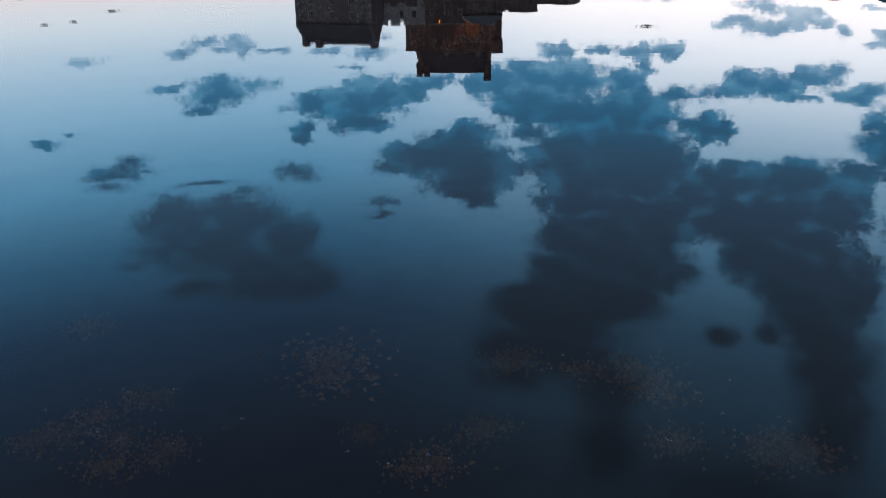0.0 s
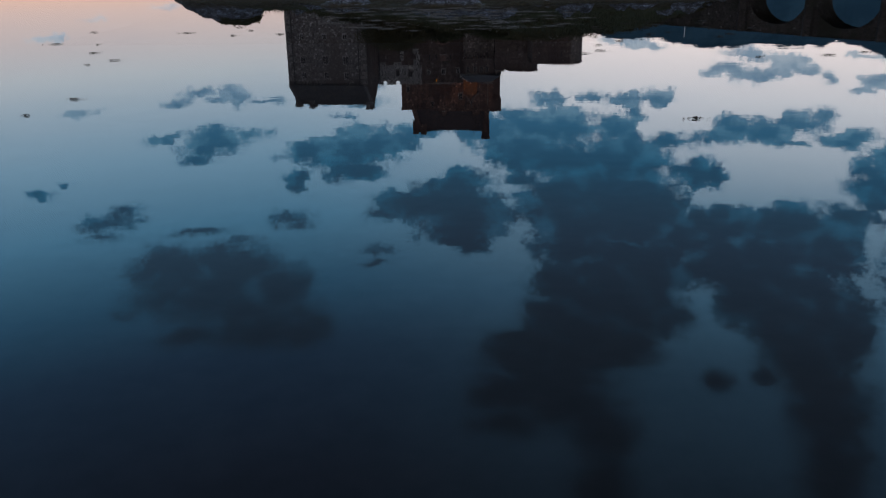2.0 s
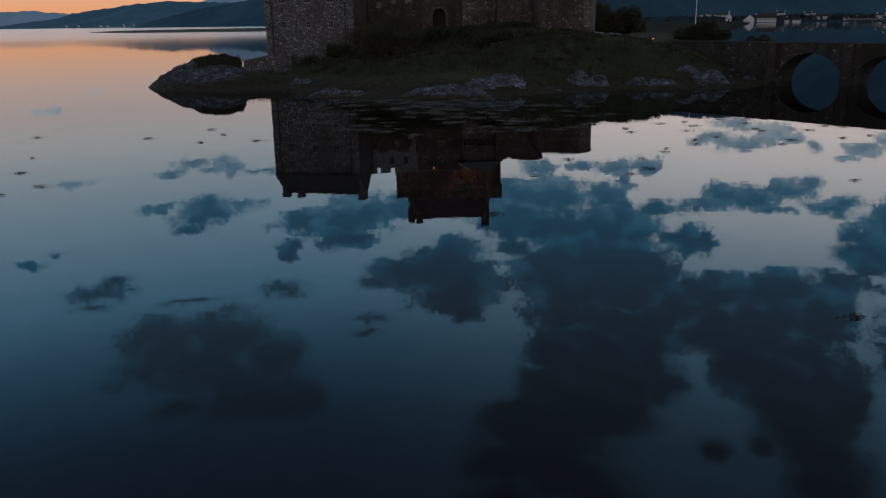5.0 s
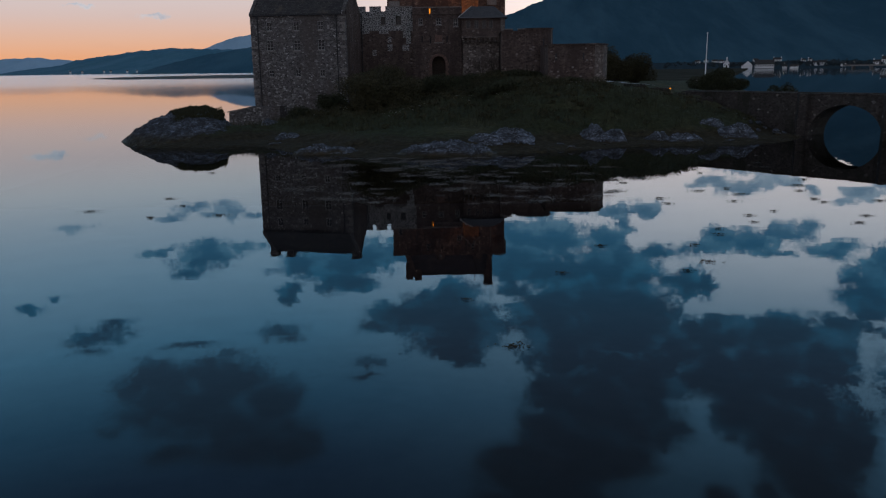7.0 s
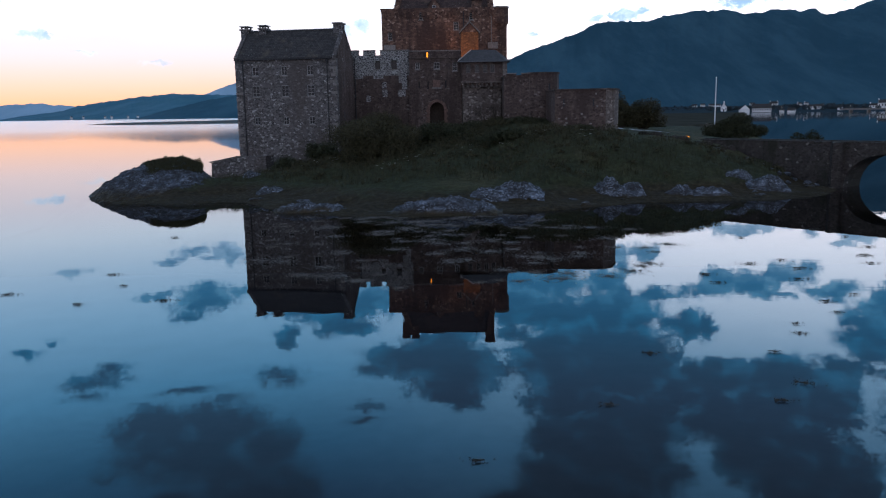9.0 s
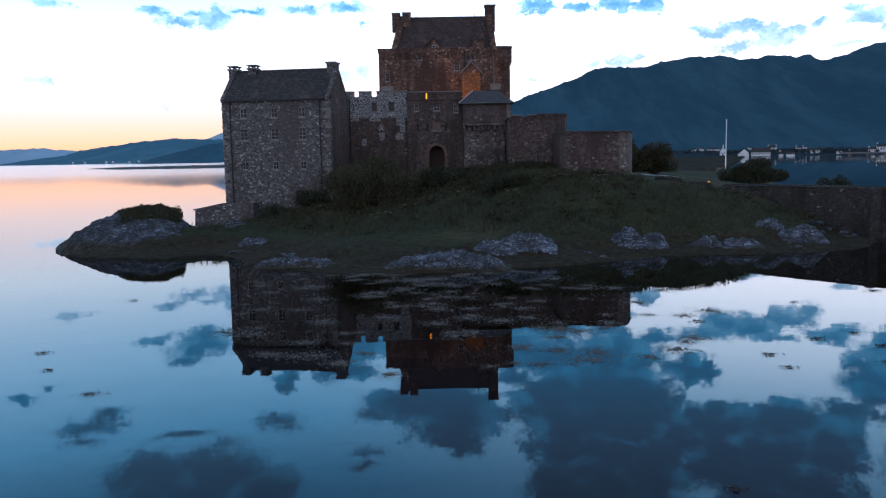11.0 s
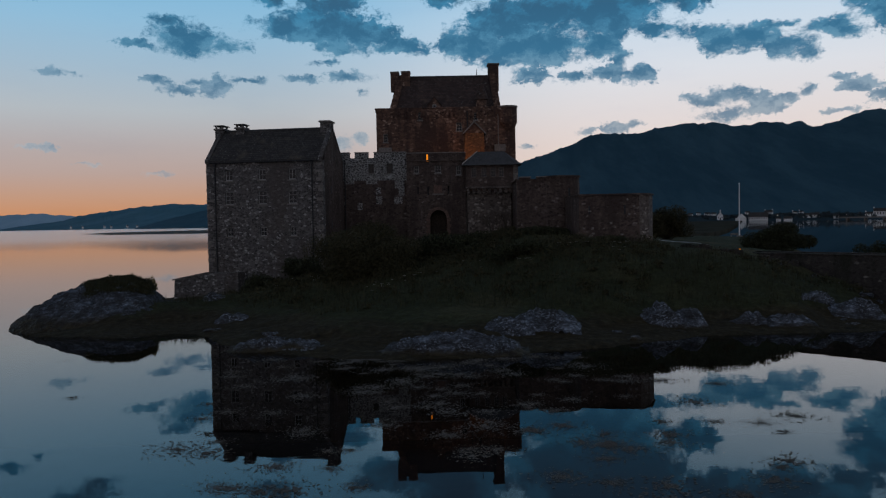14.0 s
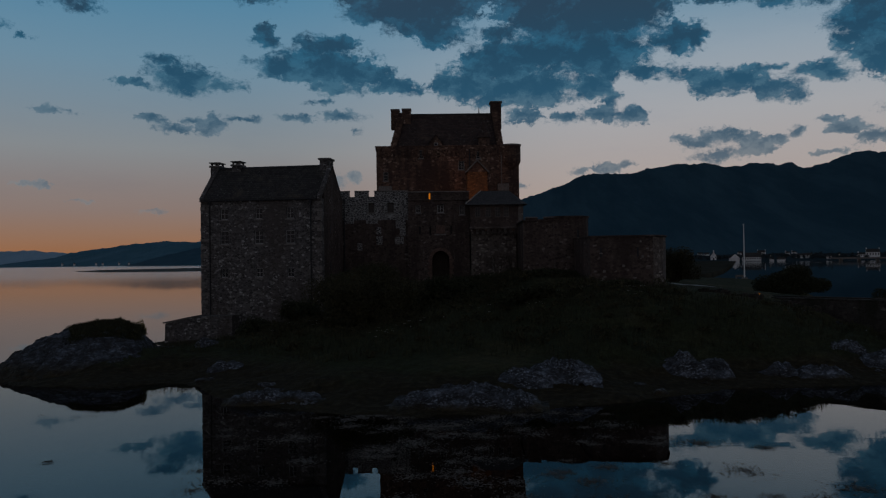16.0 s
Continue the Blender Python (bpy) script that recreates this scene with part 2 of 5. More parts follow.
def world_place(n):
    return n.add("ShaderNodeNewGeometry").outputs["Position"]


def rubble(name, stones, mortar, size=0.42, joint=0.09, stain=(0.10, 0.09, 0.08), stain_share=0.5, joint_share=1.0, streak=0.0):
    """Rubble masonry: cells of uneven stone with mortar between them, stained by damp and lichen."""
    m, n = material(name)
    at = world_place(n)
    at = n.vec("MULTIPLY_ADD", n.noise(at, 1.6, 2.0, colour=True), (0.22, 0.22, 0.22), at)
    at = n.vec("MULTIPLY", at, (1.0, 1.0, 1.5))
    cells = n.add("ShaderNodeTexVoronoi")
    n.put(cells.inputs["Vector"], at)
    cells.inputs["Scale"].default_value = 1 / size
    edge = n.add("ShaderNodeTexVoronoi")
    edge.feature = "DISTANCE_TO_EDGE"
    n.put(edge.inputs["Vector"], at)
    edge.inputs["Scale"].default_value = 1 / size
    pick = n.add("ShaderNodeSeparateColor")
    n.put(pick.inputs[0], cells.outputs["Color"])
    stone = n.ramp(pick.outputs[0], stones)
    grain = n.noise(at, 9.0, 6.0, 0.65)
    stone = n.mix(n.span(grain, 0.35, 0.7, 0.0, 0.5), stone, n.mix(1.0, stone, (0.45, 0.43, 0.42), "MULTIPLY"))
    gap = n.span(edge.outputs["Distance"], joint * 0.4, joint, joint_share, 0.0)
    colour = n.mix(gap, stone, mortar)
    big = n.noise(n.vec("MULTIPLY", world_place(n), (1.0, 1.0, 0.28)), 0.5, 7.0, 0.66)
    colour = n.mix(n.span(big, 0.44, 0.60, 0.0, stain_share), colour, stain)
    if streak:
        # lime washed down the face by rain
        run = n.noise(n.vec("MULTIPLY", world_place(n), (1.0, 1.0, 0.07)), 1.7, 5.0, 0.7)
        colour = n.mix(n.span(run, 0.60, 0.72, 0.0, streak), colour, (0.30, 0.27, 0.245))
    depth = n.math("ADD", n.math("MULTIPLY", gap, -1.0), n.math("MULTIPLY", grain, 0.5))
    surface(n, colour, n.span(grain, 0.2, 0.8, 0.75, 0.97), n.bump(depth, 0.6, 0.06), specular=0.25)
    return m


HOUSE_STONE = rubble("house_rubble", ((0.0, (0.046, 0.042, 0.041)), (0.42, (0.092, 0.085, 0.081)), (0.75, (0.155, 0.144, 0.137)), (0.90, (0.235, 0.222, 0.21)), (1.0, (0.46, 0.445, 0.42))),
                     (0.13, 0.117, 0.108), size=0.23, stain=(0.075, 0.060, 0.052), stain_share=0.6)
KEEP_STONE = rubble("keep_rubble", ((0.0, (0.065, 0.038, 0.028)), (0.45, (0.135, 0.076, 0.053)), (0.85, (0.22, 0.132, 0.092)), (1.0, (0.40, 0.28, 0.21))),
                    (0.125, 0.075, 0.055), size=0.31, stain=(0.045, 0.027, 0.022), stain_share=0.85)
WALL_STONE = rubble("curtain_rubble", ((0.0, (0.048, 0.033, 0.027)), (0.5, (0.094, 0.066, 0.054)), (0.88, (0.132, 0.097, 0.081)), (0.97, (0.17, 0.135, 0.115)), (1.0, (0.27, 0.235, 0.21))),
                    (0.094, 0.068, 0.057), size=0.26, stain=(0.042, 0.028, 0.023), stain_share=0.75, streak=0.3)
BRIDGE_STONE = rubble("bridge_rubble", ((0.0, (0.028, 0.024, 0.021)), (0.6, (0.055, 0.046, 0.040)), (0.97, (0.085, 0.072, 0.063)), (1.0, (0.22, 0.20, 0.18))),
                      (0.05, 0.042, 0.036), size=0.28, stain=(0.022, 0.022, 0.014), stain_share=0.85)
POINTED_STONE = rubble("repointed_rubble", ((0.0, (0.051, 0.050, 0.049)), (0.6, (0.102, 0.095, 0.090)), (1.0, (0.170, 0.158, 0.148))),
                       (0.40, 0.385, 0.36), size=0.27, joint=0.12, stain_share=0.2)
PALE_STONE = rubble("pale_rubble", ((0.0, (0.066, 0.050, 0.043)), (0.5, (0.128, 0.100, 0.084)), (0.82, (0.20, 0.165, 0.14)), (1.0, (0.44, 0.38, 0.33))),
                    (0.15, 0.12, 0.10), size=0.31, stain=(0.07, 0.052, 0.044), stain_share=0.55, streak=0.8)


def dressed(name, a, b, scale=6.0, rough=0.85, specular=0.25):
    """Dressed stone, paint or wood: two tones with grain and dirt."""
    m, n = material(name)
    at = world_place(n)
    grain = n.noise(at, scale, 6.0, 0.65)
    dirt = n.noise(at, scale * 0.12, 4.0)
    info = n.add("ShaderNodeObjectInfo").outputs["Random"]
    colour = n.mix(n.span(grain, 0.3, 0.7), a, b)
    colour = n.mix(n.span(dirt, 0.45, 0.7, 0.0, 0.4), colour, n.mix(1.0, colour, (0.5, 0.48, 0.45), "MULTIPLY"))
    colour = n.mix(n.math("MULTIPLY", info, 0.35), colour, n.mix(1.0, colour, (0.6, 0.58, 0.56), "MULTIPLY"))
    surface(n, colour, rough, n.bump(grain, 0.35, 0.02), specular=specular)
    return m


QUOIN = dressed("quoin_stone", (0.14, 0.125, 0.113), (0.25, 0.228, 0.208))
RED_STONE = dressed("red_sandstone", (0.105, 0.064, 0.05), (0.19, 0.118, 0.092))
# stair turret rubble, with the orange floodlit glow put into its stone colours
AMBER_TURRET_STONE = rubble("lamplit_turret_rubble", ((0.0, (0.11, 0.048, 0.020)), (0.5, (0.20, 0.090, 0.036)), (1.0, (0.33, 0.165, 0.07))), (0.17, 0.08, 0.034), size=0.24, stain=(0.09, 0.05, 0.03), stain_share=0.6)
LEAD = dressed("lead", (0.07, 0.075, 0.08), (0.13, 0.135, 0.14), rough=0.6)
SASH = dressed("weathered_sash_paint", (0.27, 0.27, 0.265), (0.42, 0.42, 0.41), rough=0.6)
WHITE = dressed("white_paint", (0.66, 0.66, 0.64), (0.80, 0.80, 0.78), rough=0.5)
IRON = dressed("black_iron", (0.02, 0.02, 0.022), (0.035, 0.035, 0.038), rough=0.5)
OAK = dressed("dark_oak", (0.022, 0.016, 0.012), (0.05, 0.034, 0.024))
PALE_SLAB = dressed("limewashed_stone", (0.30, 0.28, 0.26), (0.44, 0.42, 0.39))
GREY_SLATE = dressed("grey_slate", (0.045, 0.044, 0.046), (0.092, 0.089, 0.088))
BARK = dressed("bark", (0.035, 0.028, 0.02), (0.07, 0.055, 0.04))
GRAVEL = dressed("gravel", (0.32, 0.31, 0.29), (0.45, 0.44, 0.42), 14.0)


def make_slate(name, a, b, mossy):
    m, n = material(name)
    at = world_place(n)
    rows = n.add("ShaderNodeTexBrick")
    flat = n.add("ShaderNodeCombineXYZ")
    parts = n.add("ShaderNodeSeparateXYZ")
    n.put(parts.inputs[0], at)
    n.put(flat.inputs[0], parts.outputs[0])
    n.put(flat.inputs[1], parts.outputs[2])
    n.put(rows.inputs["Vector"], flat.outputs[0])
    rows.inputs["Scale"].default_value = 1.0
    rows.inputs["Brick Width"].default_value, rows.inputs["Row Height"].default_value = 0.30, 0.19
    rows.inputs["Mortar Size"].default_value = 0.014
    rows.inputs["Color1"].default_value = (*a, 1)
    rows.inputs["Color2"].default_value = (*b, 1)
    rows.inputs["Mortar"].default_value = (0.02, 0.02, 0.02, 1)
    moss = n.noise(at, 0.9, 6.0, 0.65)
    colour = n.mix(n.span(moss, 0.5, 0.72, 0.0, 0.7), rows.outputs["Color"], mossy)
    specks = n.math("MULTIPLY", n.span(n.noise(at, 5.0, 3.0), 0.60, 0.72, 0.0, 0.8), n.span(n.noise(at, 0.55, 3.0), 0.45, 0.62, 0.3, 1.0))
    colour = n.mix(specks, colour, (0.25, 0.24, 0.22))
    tilt = n.math("ADD", n.math("MULTIPLY", rows.outputs["Fac"], -1.0), n.noise(at, 7.0, 4.0))
    surface(n, colour, 0.88, n.bump(tilt, 0.5, 0.03), specular=0.15)
    return m


SLATE = make_slate("slate", (0.036, 0.033, 0.031), (0.066, 0.060, 0.055), (0.105, 0.085, 0.065))
RED_SLATE = make_slate("weathered_red_slate", (0.046, 0.030, 0.026), (0.082, 0.053, 0.044), (0.115, 0.075, 0.056))


def make_glass():
    m, n = material("window_glass")
    at = world_place(n)
    surface(n, (0.010, 0.011, 0.013), 0.08, n.bump(n.noise(at, 1.3, 2.0), 0.15, 0.02), specular=0.3)
    return m


GLASS = make_glass()


def lamp_surface(name, colour, strength):
    m, n = material(name)
    e = n.add("ShaderNodeEmission")
    e.inputs[0].default_value, e.inputs[1].default_value = (*colour, 1), strength
    n.put(n.add("ShaderNodeOutputMaterial").inputs[0], e.outputs[0])
    return m


AMBER_GLOW = lamp_surface("lit_window", (1.0, 0.30, 0.02), 0.85)
LAMP_GLOW = lamp_surface("lamp_lens", (1.0, 0.36, 0.03), 0.8)
FAR_GLOW = lamp_surface("far_lamp", (1.0, 0.88, 0.72), 0.6)


def make_rock(name, pale, low, high):
    """Cracked, lichened rock: pale is the share of lichen, low and high bound the wet weedy foot."""
    m, n = material(name)
    at = world_place(n)
    layers = n.vec("MULTIPLY", at, (1.0, 1.0, 2.2))
    body = n.noise(layers, 1.3, 8.0, 0.68, 0.4)
    crack = n.add("ShaderNodeTexVoronoi")
    crack.feature = "DISTANCE_TO_EDGE"
    n.put(crack.inputs["Vector"], n.vec("MULTIPLY_ADD", n.noise(at, 2.0, 3.0, colour=True), (0.5, 0.5, 0.5), layers))
    crack.inputs["Scale"].default_value = 1.7
    lines = n.span(crack.outputs["Distance"], 0.0, 0.10, 1.0, 0.0)
    colour = n.ramp(body, ((0.34, (0.024, 0.022, 0.021)), (0.49, (0.042, 0.045, 0.050)), (0.58, (0.085, 0.098, 0.118)), (0.70, (0.27, 0.31, 0.36))))
    lichen = n.span(n.noise(n.vec("MULTIPLY", at, (1.0, 1.0, 1.8)), 6.5, 8.0, 0.8), 0.51, 0.60, 0.0, pale)
    lichen = n.math("MULTIPLY", lichen, n.span(n.noise(at, 1.1, 4.0, 0.6), 0.40, 0.60, 0.25, 1.0))
    colour = n.mix(lichen, colour, (0.46, 0.51, 0.58))
    colour = n.mix(n.math("MULTIPLY", lines, 0.45), colour, (0.03, 0.028, 0.026))
    # weed and wet stone up to the tide mark
    parts = n.add("ShaderNodeSeparateXYZ")
    n.put(parts.inputs[0], at)
    tide = n.math("ADD", parts.outputs[2], n.math("MULTIPLY", n.math("SUBTRACT", n.noise(at, 0.8, 4.0), 0.5), 0.9))
    wet = n.span(tide, low, high, 1.0, 0.0)
    colour = n.mix(wet, colour, n.mix(n.span(body, 0.4, 0.6), (0.022, 0.017, 0.009), (0.05, 0.038, 0.018)))
    surface(n, colour, n.math("SUBTRACT", 0.9, n.math("MULTIPLY", wet, 0.3)), n.bump(n.math("SUBTRACT", body, n.math("MULTIPLY", lines, 0.15)), 0.9, 0.3), specular=0.3)
    return m


ROCK = make_rock("shore_rock", 0.75, 0.14, 0.40)
OUTCROP_ROCK = make_rock("outcrop_rock", 0.36, 0.45, 1.15)


def make_turf():
    """Rough grass on the slopes, weed and wet stone below the tide mark."""
    m, n = material("turf")
    at = world_place(n)
    big = n.noise(at, 0.16, 5.0, 0.6)
    small = n.noise(at, 2.6, 8.0, 0.7)
    green = n.ramp(small, ((0.25, (0.015, 0.017, 0.007)), (0.5, (0.034, 0.038, 0.016)), (0.75, (0.064, 0.068, 0.031))))
    dry = n.ramp(small, ((0.25, (0.03, 0.027, 0.012)), (0.55, (0.075, 0.065, 0.03)), (0.8, (0.14, 0.12, 0.06))))
    colour = n.mix(n.span(big, 0.48, 0.66, 0.0, 0.8), green, dry)
    parts = n.add("ShaderNodeSeparateXYZ")
    n.put(parts.inputs[0], at)
    tide = n.math("ADD", parts.outputs[2], n.math("MULTIPLY", n.math("SUBTRACT", n.noise(at, 0.6, 5.0), 0.5), 1.2))
    wet = n.span(tide, 0.65, 1.25, 1.0, 0.0)
    weed = n.ramp(small, ((0.3, (0.012, 0.009, 0.005)), (0.55, (0.04, 0.03, 0.014)), (0.8, (0.10, 0.085, 0.05))))
    colour = n.mix(wet, colour, weed)
    surface(n, colour, 0.92, n.bump(small, 0.9, 0.25), specular=0.15)
    return m


TURF = make_turf()


def make_leaf(name, dark, light):
    m, n = material(name)
    r = n.add("ShaderNodeNewGeometry").outputs["Random Per Island"]
    colour = n.mix(r, dark, light)
    surface(n, colour, 0.7, specular=0.2)
    return m


GRASS_BLADE = make_leaf("grass_blade", (0.018, 0.020, 0.009), (0.060, 0.060, 0.028))
TREE_LEAF = make_leaf("tree_leaf", (0.022, 0.021, 0.009), (0.07, 0.06, 0.027))
LEAF = make_leaf("shrub_leaf", (0.017, 0.020, 0.009), (0.052, 0.054, 0.025))
GORSE = make_leaf("gorse_leaf", (0.03, 0.035, 0.01), (0.16, 0.12, 0.03))
WEED = make_leaf("floating_weed", (0.012, 0.010, 0.008), (0.05, 0.042, 0.03))
RAFT = make_leaf("raft_weed", (0.05, 0.042, 0.034), (0.17, 0.148, 0.122))
DEEP_WEED = make_leaf("sunken_weed", (0.20, 0.09, 0.045), (0.55, 0.33, 0.20))
SHINGLE = make_leaf("shingle", (0.03, 0.031, 0.034), (0.19, 0.198, 0.215))
SHELL = make_leaf("froth", (0.35, 0.36, 0.36), (0.7, 0.7, 0.68))


# Two mottled tones; the callers give them already tinted for aerial haze.
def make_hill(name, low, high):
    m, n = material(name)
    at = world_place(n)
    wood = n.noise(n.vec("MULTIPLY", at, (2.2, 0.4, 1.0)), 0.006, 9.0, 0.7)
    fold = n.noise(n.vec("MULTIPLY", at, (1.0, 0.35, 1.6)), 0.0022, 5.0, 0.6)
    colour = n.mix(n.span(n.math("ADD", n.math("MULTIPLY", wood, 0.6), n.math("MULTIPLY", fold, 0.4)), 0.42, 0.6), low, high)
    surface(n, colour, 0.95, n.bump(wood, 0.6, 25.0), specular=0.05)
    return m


# the blue of the air is put into these base colours, palest farthest off
HILL = make_hill("hill_haze_blue", (0.028, 0.071, 0.097), (0.044, 0.098, 0.127))
MID_HILL = make_hill("headland_haze_blue", (0.055, 0.145, 0.19), (0.085, 0.185, 0.235))
NEAR_HILL = make_hill("wooded_haze_blue", (0.028, 0.082, 0.115), (0.045, 0.11, 0.145))
FAR_HILL = make_hill("far_hill_haze_blue", (0.27, 0.40, 0.49), (0.32, 0.45, 0.54))


def make_water():
    """A calm sea loch: mirror by its Fresnel share, else the dark depth seen through the surface."""
    m, n = material("loch_water")
    at = world_place(n)
    swell = n.noise(n.vec("MULTIPLY", at, (0.5, 1.0, 1.0)), 0.5, 3.0, 0.5)
    ripple = n.noise(n.vec("MULTIPLY", at, (0.7, 1.6, 1.0)), 2.2, 4.0, 0.55)
    normal = n.bump(n.math("ADD", swell, n.math("MULTIPLY", ripple, 0.08)), 0.022, 0.10)
    bend = n.add("ShaderNodeFresnel")
    bend.inputs["IOR"].default_value = 1.333
    mirror = n.add("ShaderNodeBsdfGlossy")
    # wind ruffles the open water far down the loch
    offing = n.vec("LENGTH", at)
    parts = n.add("ShaderNodeSeparateXYZ")
    n.put(parts.inputs[0], at)
    reach = n.math("MULTIPLY", n.span(offing, 95.0, 520.0), n.span(parts.outputs[0], 40.0, -60.0))
    reach = n.math("MAXIMUM", reach, n.math("MULTIPLY", n.span(offing, 260.0, 700.0), 0.35))
    n.put(mirror.inputs["Roughness"], n.math("MULTIPLY_ADD", reach, 0.14, 0.004))
    mirror.inputs["Color"].default_value = (0.92, 0.93, 0.94, 1)
    n.put(mirror.inputs["Normal"], normal)
    clear = n.add("ShaderNodeBsdfTransparent")
    clear.inputs[0].default_value = (0.44, 0.41, 0.40, 1)
    both = n.add("ShaderNodeMixShader")
    n.put(both.inputs[0], bend.outputs[0])
    n.put(both.inputs[1], clear.outputs[0])
    n.put(both.inputs[2], mirror.outputs[0])
    n.put(n.add("ShaderNodeOutputMaterial").inputs[0], both.outputs[0])
    return m


WATER = make_water()
MUD = dressed("loch_bed", (0.05, 0.057, 0.072), (0.08, 0.088, 0.105), 0.4)
SPIT = dressed("weedy_spit", (0.02, 0.022, 0.02), (0.045, 0.045, 0.035), 0.1)
PASTURE = dressed("pasture", (0.035, 0.037, 0.030), (0.075, 0.070, 0.054), 0.06, 1.0, 0.0)
# far fields and leaves share the hills' haze tint, put into their colour
FIELD = dressed("haze_blue_field", (0.026, 0.042, 0.052), (0.048, 0.064, 0.068), 0.05, 1.0, 0.0)
FAR_LEAF = make_leaf("haze_blue_leaf", (0.020, 0.032, 0.038), (0.044, 0.058, 0.062))


# ---- mesh helpers ----
def mesh_object(name, verts, faces, mat, parent=None, smooth=False):
    me = bpy.data.meshes.new(name)
    me.from_pydata(verts, [], faces)
    me.materials.append(mat)
    if smooth:
        me.shade_smooth()
    me.update()
    ob = new(name, me)
    if parent:
        ob.parent = parent
    return ob


def part(name, bm, mat, parent=None, label=""):
    me = bpy.data.meshes.new(name)
    bmesh.ops.recalc_face_normals(bm, faces=bm.faces)
    bm.to_mesh(me)
    bm.free()
    me.materials.append(mat)
    ob = new(name, me)
    if parent:
        ob.parent = parent
    if label:
        tagged(ob, label)
    return ob


def thing(name, m, label, category, group="", kind=""):
    ob = new(name)
    ob.matrix_basis = m
    return tagged(ob, label, category, group, kind)


def box(bm, x0, x1, y0, y1, z0, z1, bevel=0.0):
    made = bmesh.ops.create_cube(bm, size=1.0, matrix=Matrix.Translation(((x0 + x1) / 2, (y0 + y1) / 2, (z0 + z1) / 2)) @ Matrix.Diagonal((x1 - x0, y1 - y0, z1 - z0, 1)))
    if bevel:
        edges = {e for v in made["verts"] for e in v.link_edges}
        bmesh.ops.bevel(bm, geom=list(edges), offset=bevel, segments=1, affect="EDGES")
    return bm


def block(x0, x1, y0, y1, z0, z1, bevel=0.0):
    return box(bmesh.new(), x0, x1, y0, y1, z0, z1, bevel)


def prism(outline, y0, y1):
    """A solid with this outline in x and z, from y0 to y1."""
    bm = bmesh.new()
    a = [bm.verts.new((x, y0, z)) for x, z in outline]
    b = [bm.verts.new((x, y1, z)) for x, z in outline]
    bm.faces.new(a)
    bm.faces.new(b[::-1])
    for i in range(len(a)):
        j = (i + 1) % len(a)
        bm.faces.new((a[j], a[i], b[i], b[j]))
    return bm


def pillar(outline, z0, z1):
    """A solid with this outline in x and y, from z0 to z1."""
    bm = bmesh.new()
    a = [bm.verts.new((x, y, z0)) for x, y in outline]
    b = [bm.verts.new((x, y, z1)) for x, y in outline]
    bm.faces.new(a[::-1])
    bm.faces.new(b)
    for i in range(len(a)):
        j = (i + 1) % len(a)
        bm.faces.new((a[i], a[j], b[j], b[i]))
    return bm


def pierced(width, z0, z1, thick, holes):
    """A wall from x 0 to width, its face at y 0, with rectangular openings (x0, x1, z0, z1) right through it."""
    xs = sorted({0.0, width, *[v for h in holes for v in h[:2]]})
    zs = sorted({z0, z1, *[v for h in holes for v in h[2:]]})
    bm = bmesh.new()
    grid = {}

    def vert(i, j, k):
        if (i, j, k) not in grid:
            grid[i, j, k] = bm.verts.new((xs[i], (0.0, thick)[k], zs[j]))
        return grid[i, j, k]

    def solid(i, j):
        if not (0 <= i < len(xs) - 1 and 0 <= j < len(zs) - 1):
            return False
        x, z = (xs[i] + xs[i + 1]) / 2, (zs[j] + zs[j + 1]) / 2
        return not any(a < x < b and c < z < d for a, b, c, d in holes)

    for i in range(len(xs) - 1):
        for j in range(len(zs) - 1):
            if not solid(i, j):
                continue
            for k in (0, 1):
                bm.faces.new([vert(i, j, k), vert(i + 1, j, k), vert(i + 1, j + 1, k), vert(i, j + 1, k)])
            for di, dj, e in ((-1, 0, ((i, j), (i, j + 1))), (1, 0, ((i + 1, j), (i + 1, j + 1))), (0, -1, ((i, j), (i + 1, j))), (0, 1, ((i, j + 1), (i + 1, j + 1)))):
                if not solid(i + di, j + dj):
                    (a, b), (c, d) = e
                    bm.faces.new([vert(a, b, 0), vert(c, d, 0), vert(c, d, 1), vert(a, b, 1)])
    return bm


def window(parent, x, z, w, h, y=0.0, cols=2, rows=3, mat=None, sill=True, deep=0.22):
    """A recessed sash window with its panes, glazing bars and sill; x, z: the middle of the opening."""
    frame_mat = mat or SASH
    hold = new("window")
    hold.parent = parent
    hold.location = (x, y, z)
    bm = bmesh.new()
    t = 0.055
    box(bm, -w / 2, -w / 2 + t, deep, deep + 0.07, -h / 2, h / 2)
    box(bm, w / 2 - t, w / 2, deep, deep + 0.07, -h / 2, h / 2)
    box(bm, -w / 2 + t, w / 2 - t, deep, deep + 0.07, h / 2 - t, h / 2)
    box(bm, -w / 2 + t, w / 2 - t, deep, deep + 0.07, -h / 2, -h / 2 + t * 1.3)
    for c in range(1, cols):
        u = -w / 2 + w * c / cols
        box(bm, u - 0.012, u + 0.012, deep + 0.005, deep + 0.06, -h / 2 + t * 1.3, h / 2 - t)
    for r in range(1, rows):
        v = -h / 2 + h * r / rows
        box(bm, -w / 2 + t, w / 2 - t, deep + 0.003, deep + 0.062, v - 0.013, v + 0.013)
    part("window_frame", bm, frame_mat, hold)
    part("pane", block(-w / 2 + 0.02, w / 2 - 0.02, deep + 0.03, deep + 0.045, -h / 2 + 0.02, h / 2 - 0.02), GLASS, hold)
    if sill:
        part("window_sill", block(-w / 2 - 0.1, w / 2 + 0.1, -0.07, deep, -h / 2 - 0.13, -h / 2 - 0.003, 0.015), QUOIN, hold)
    return hold


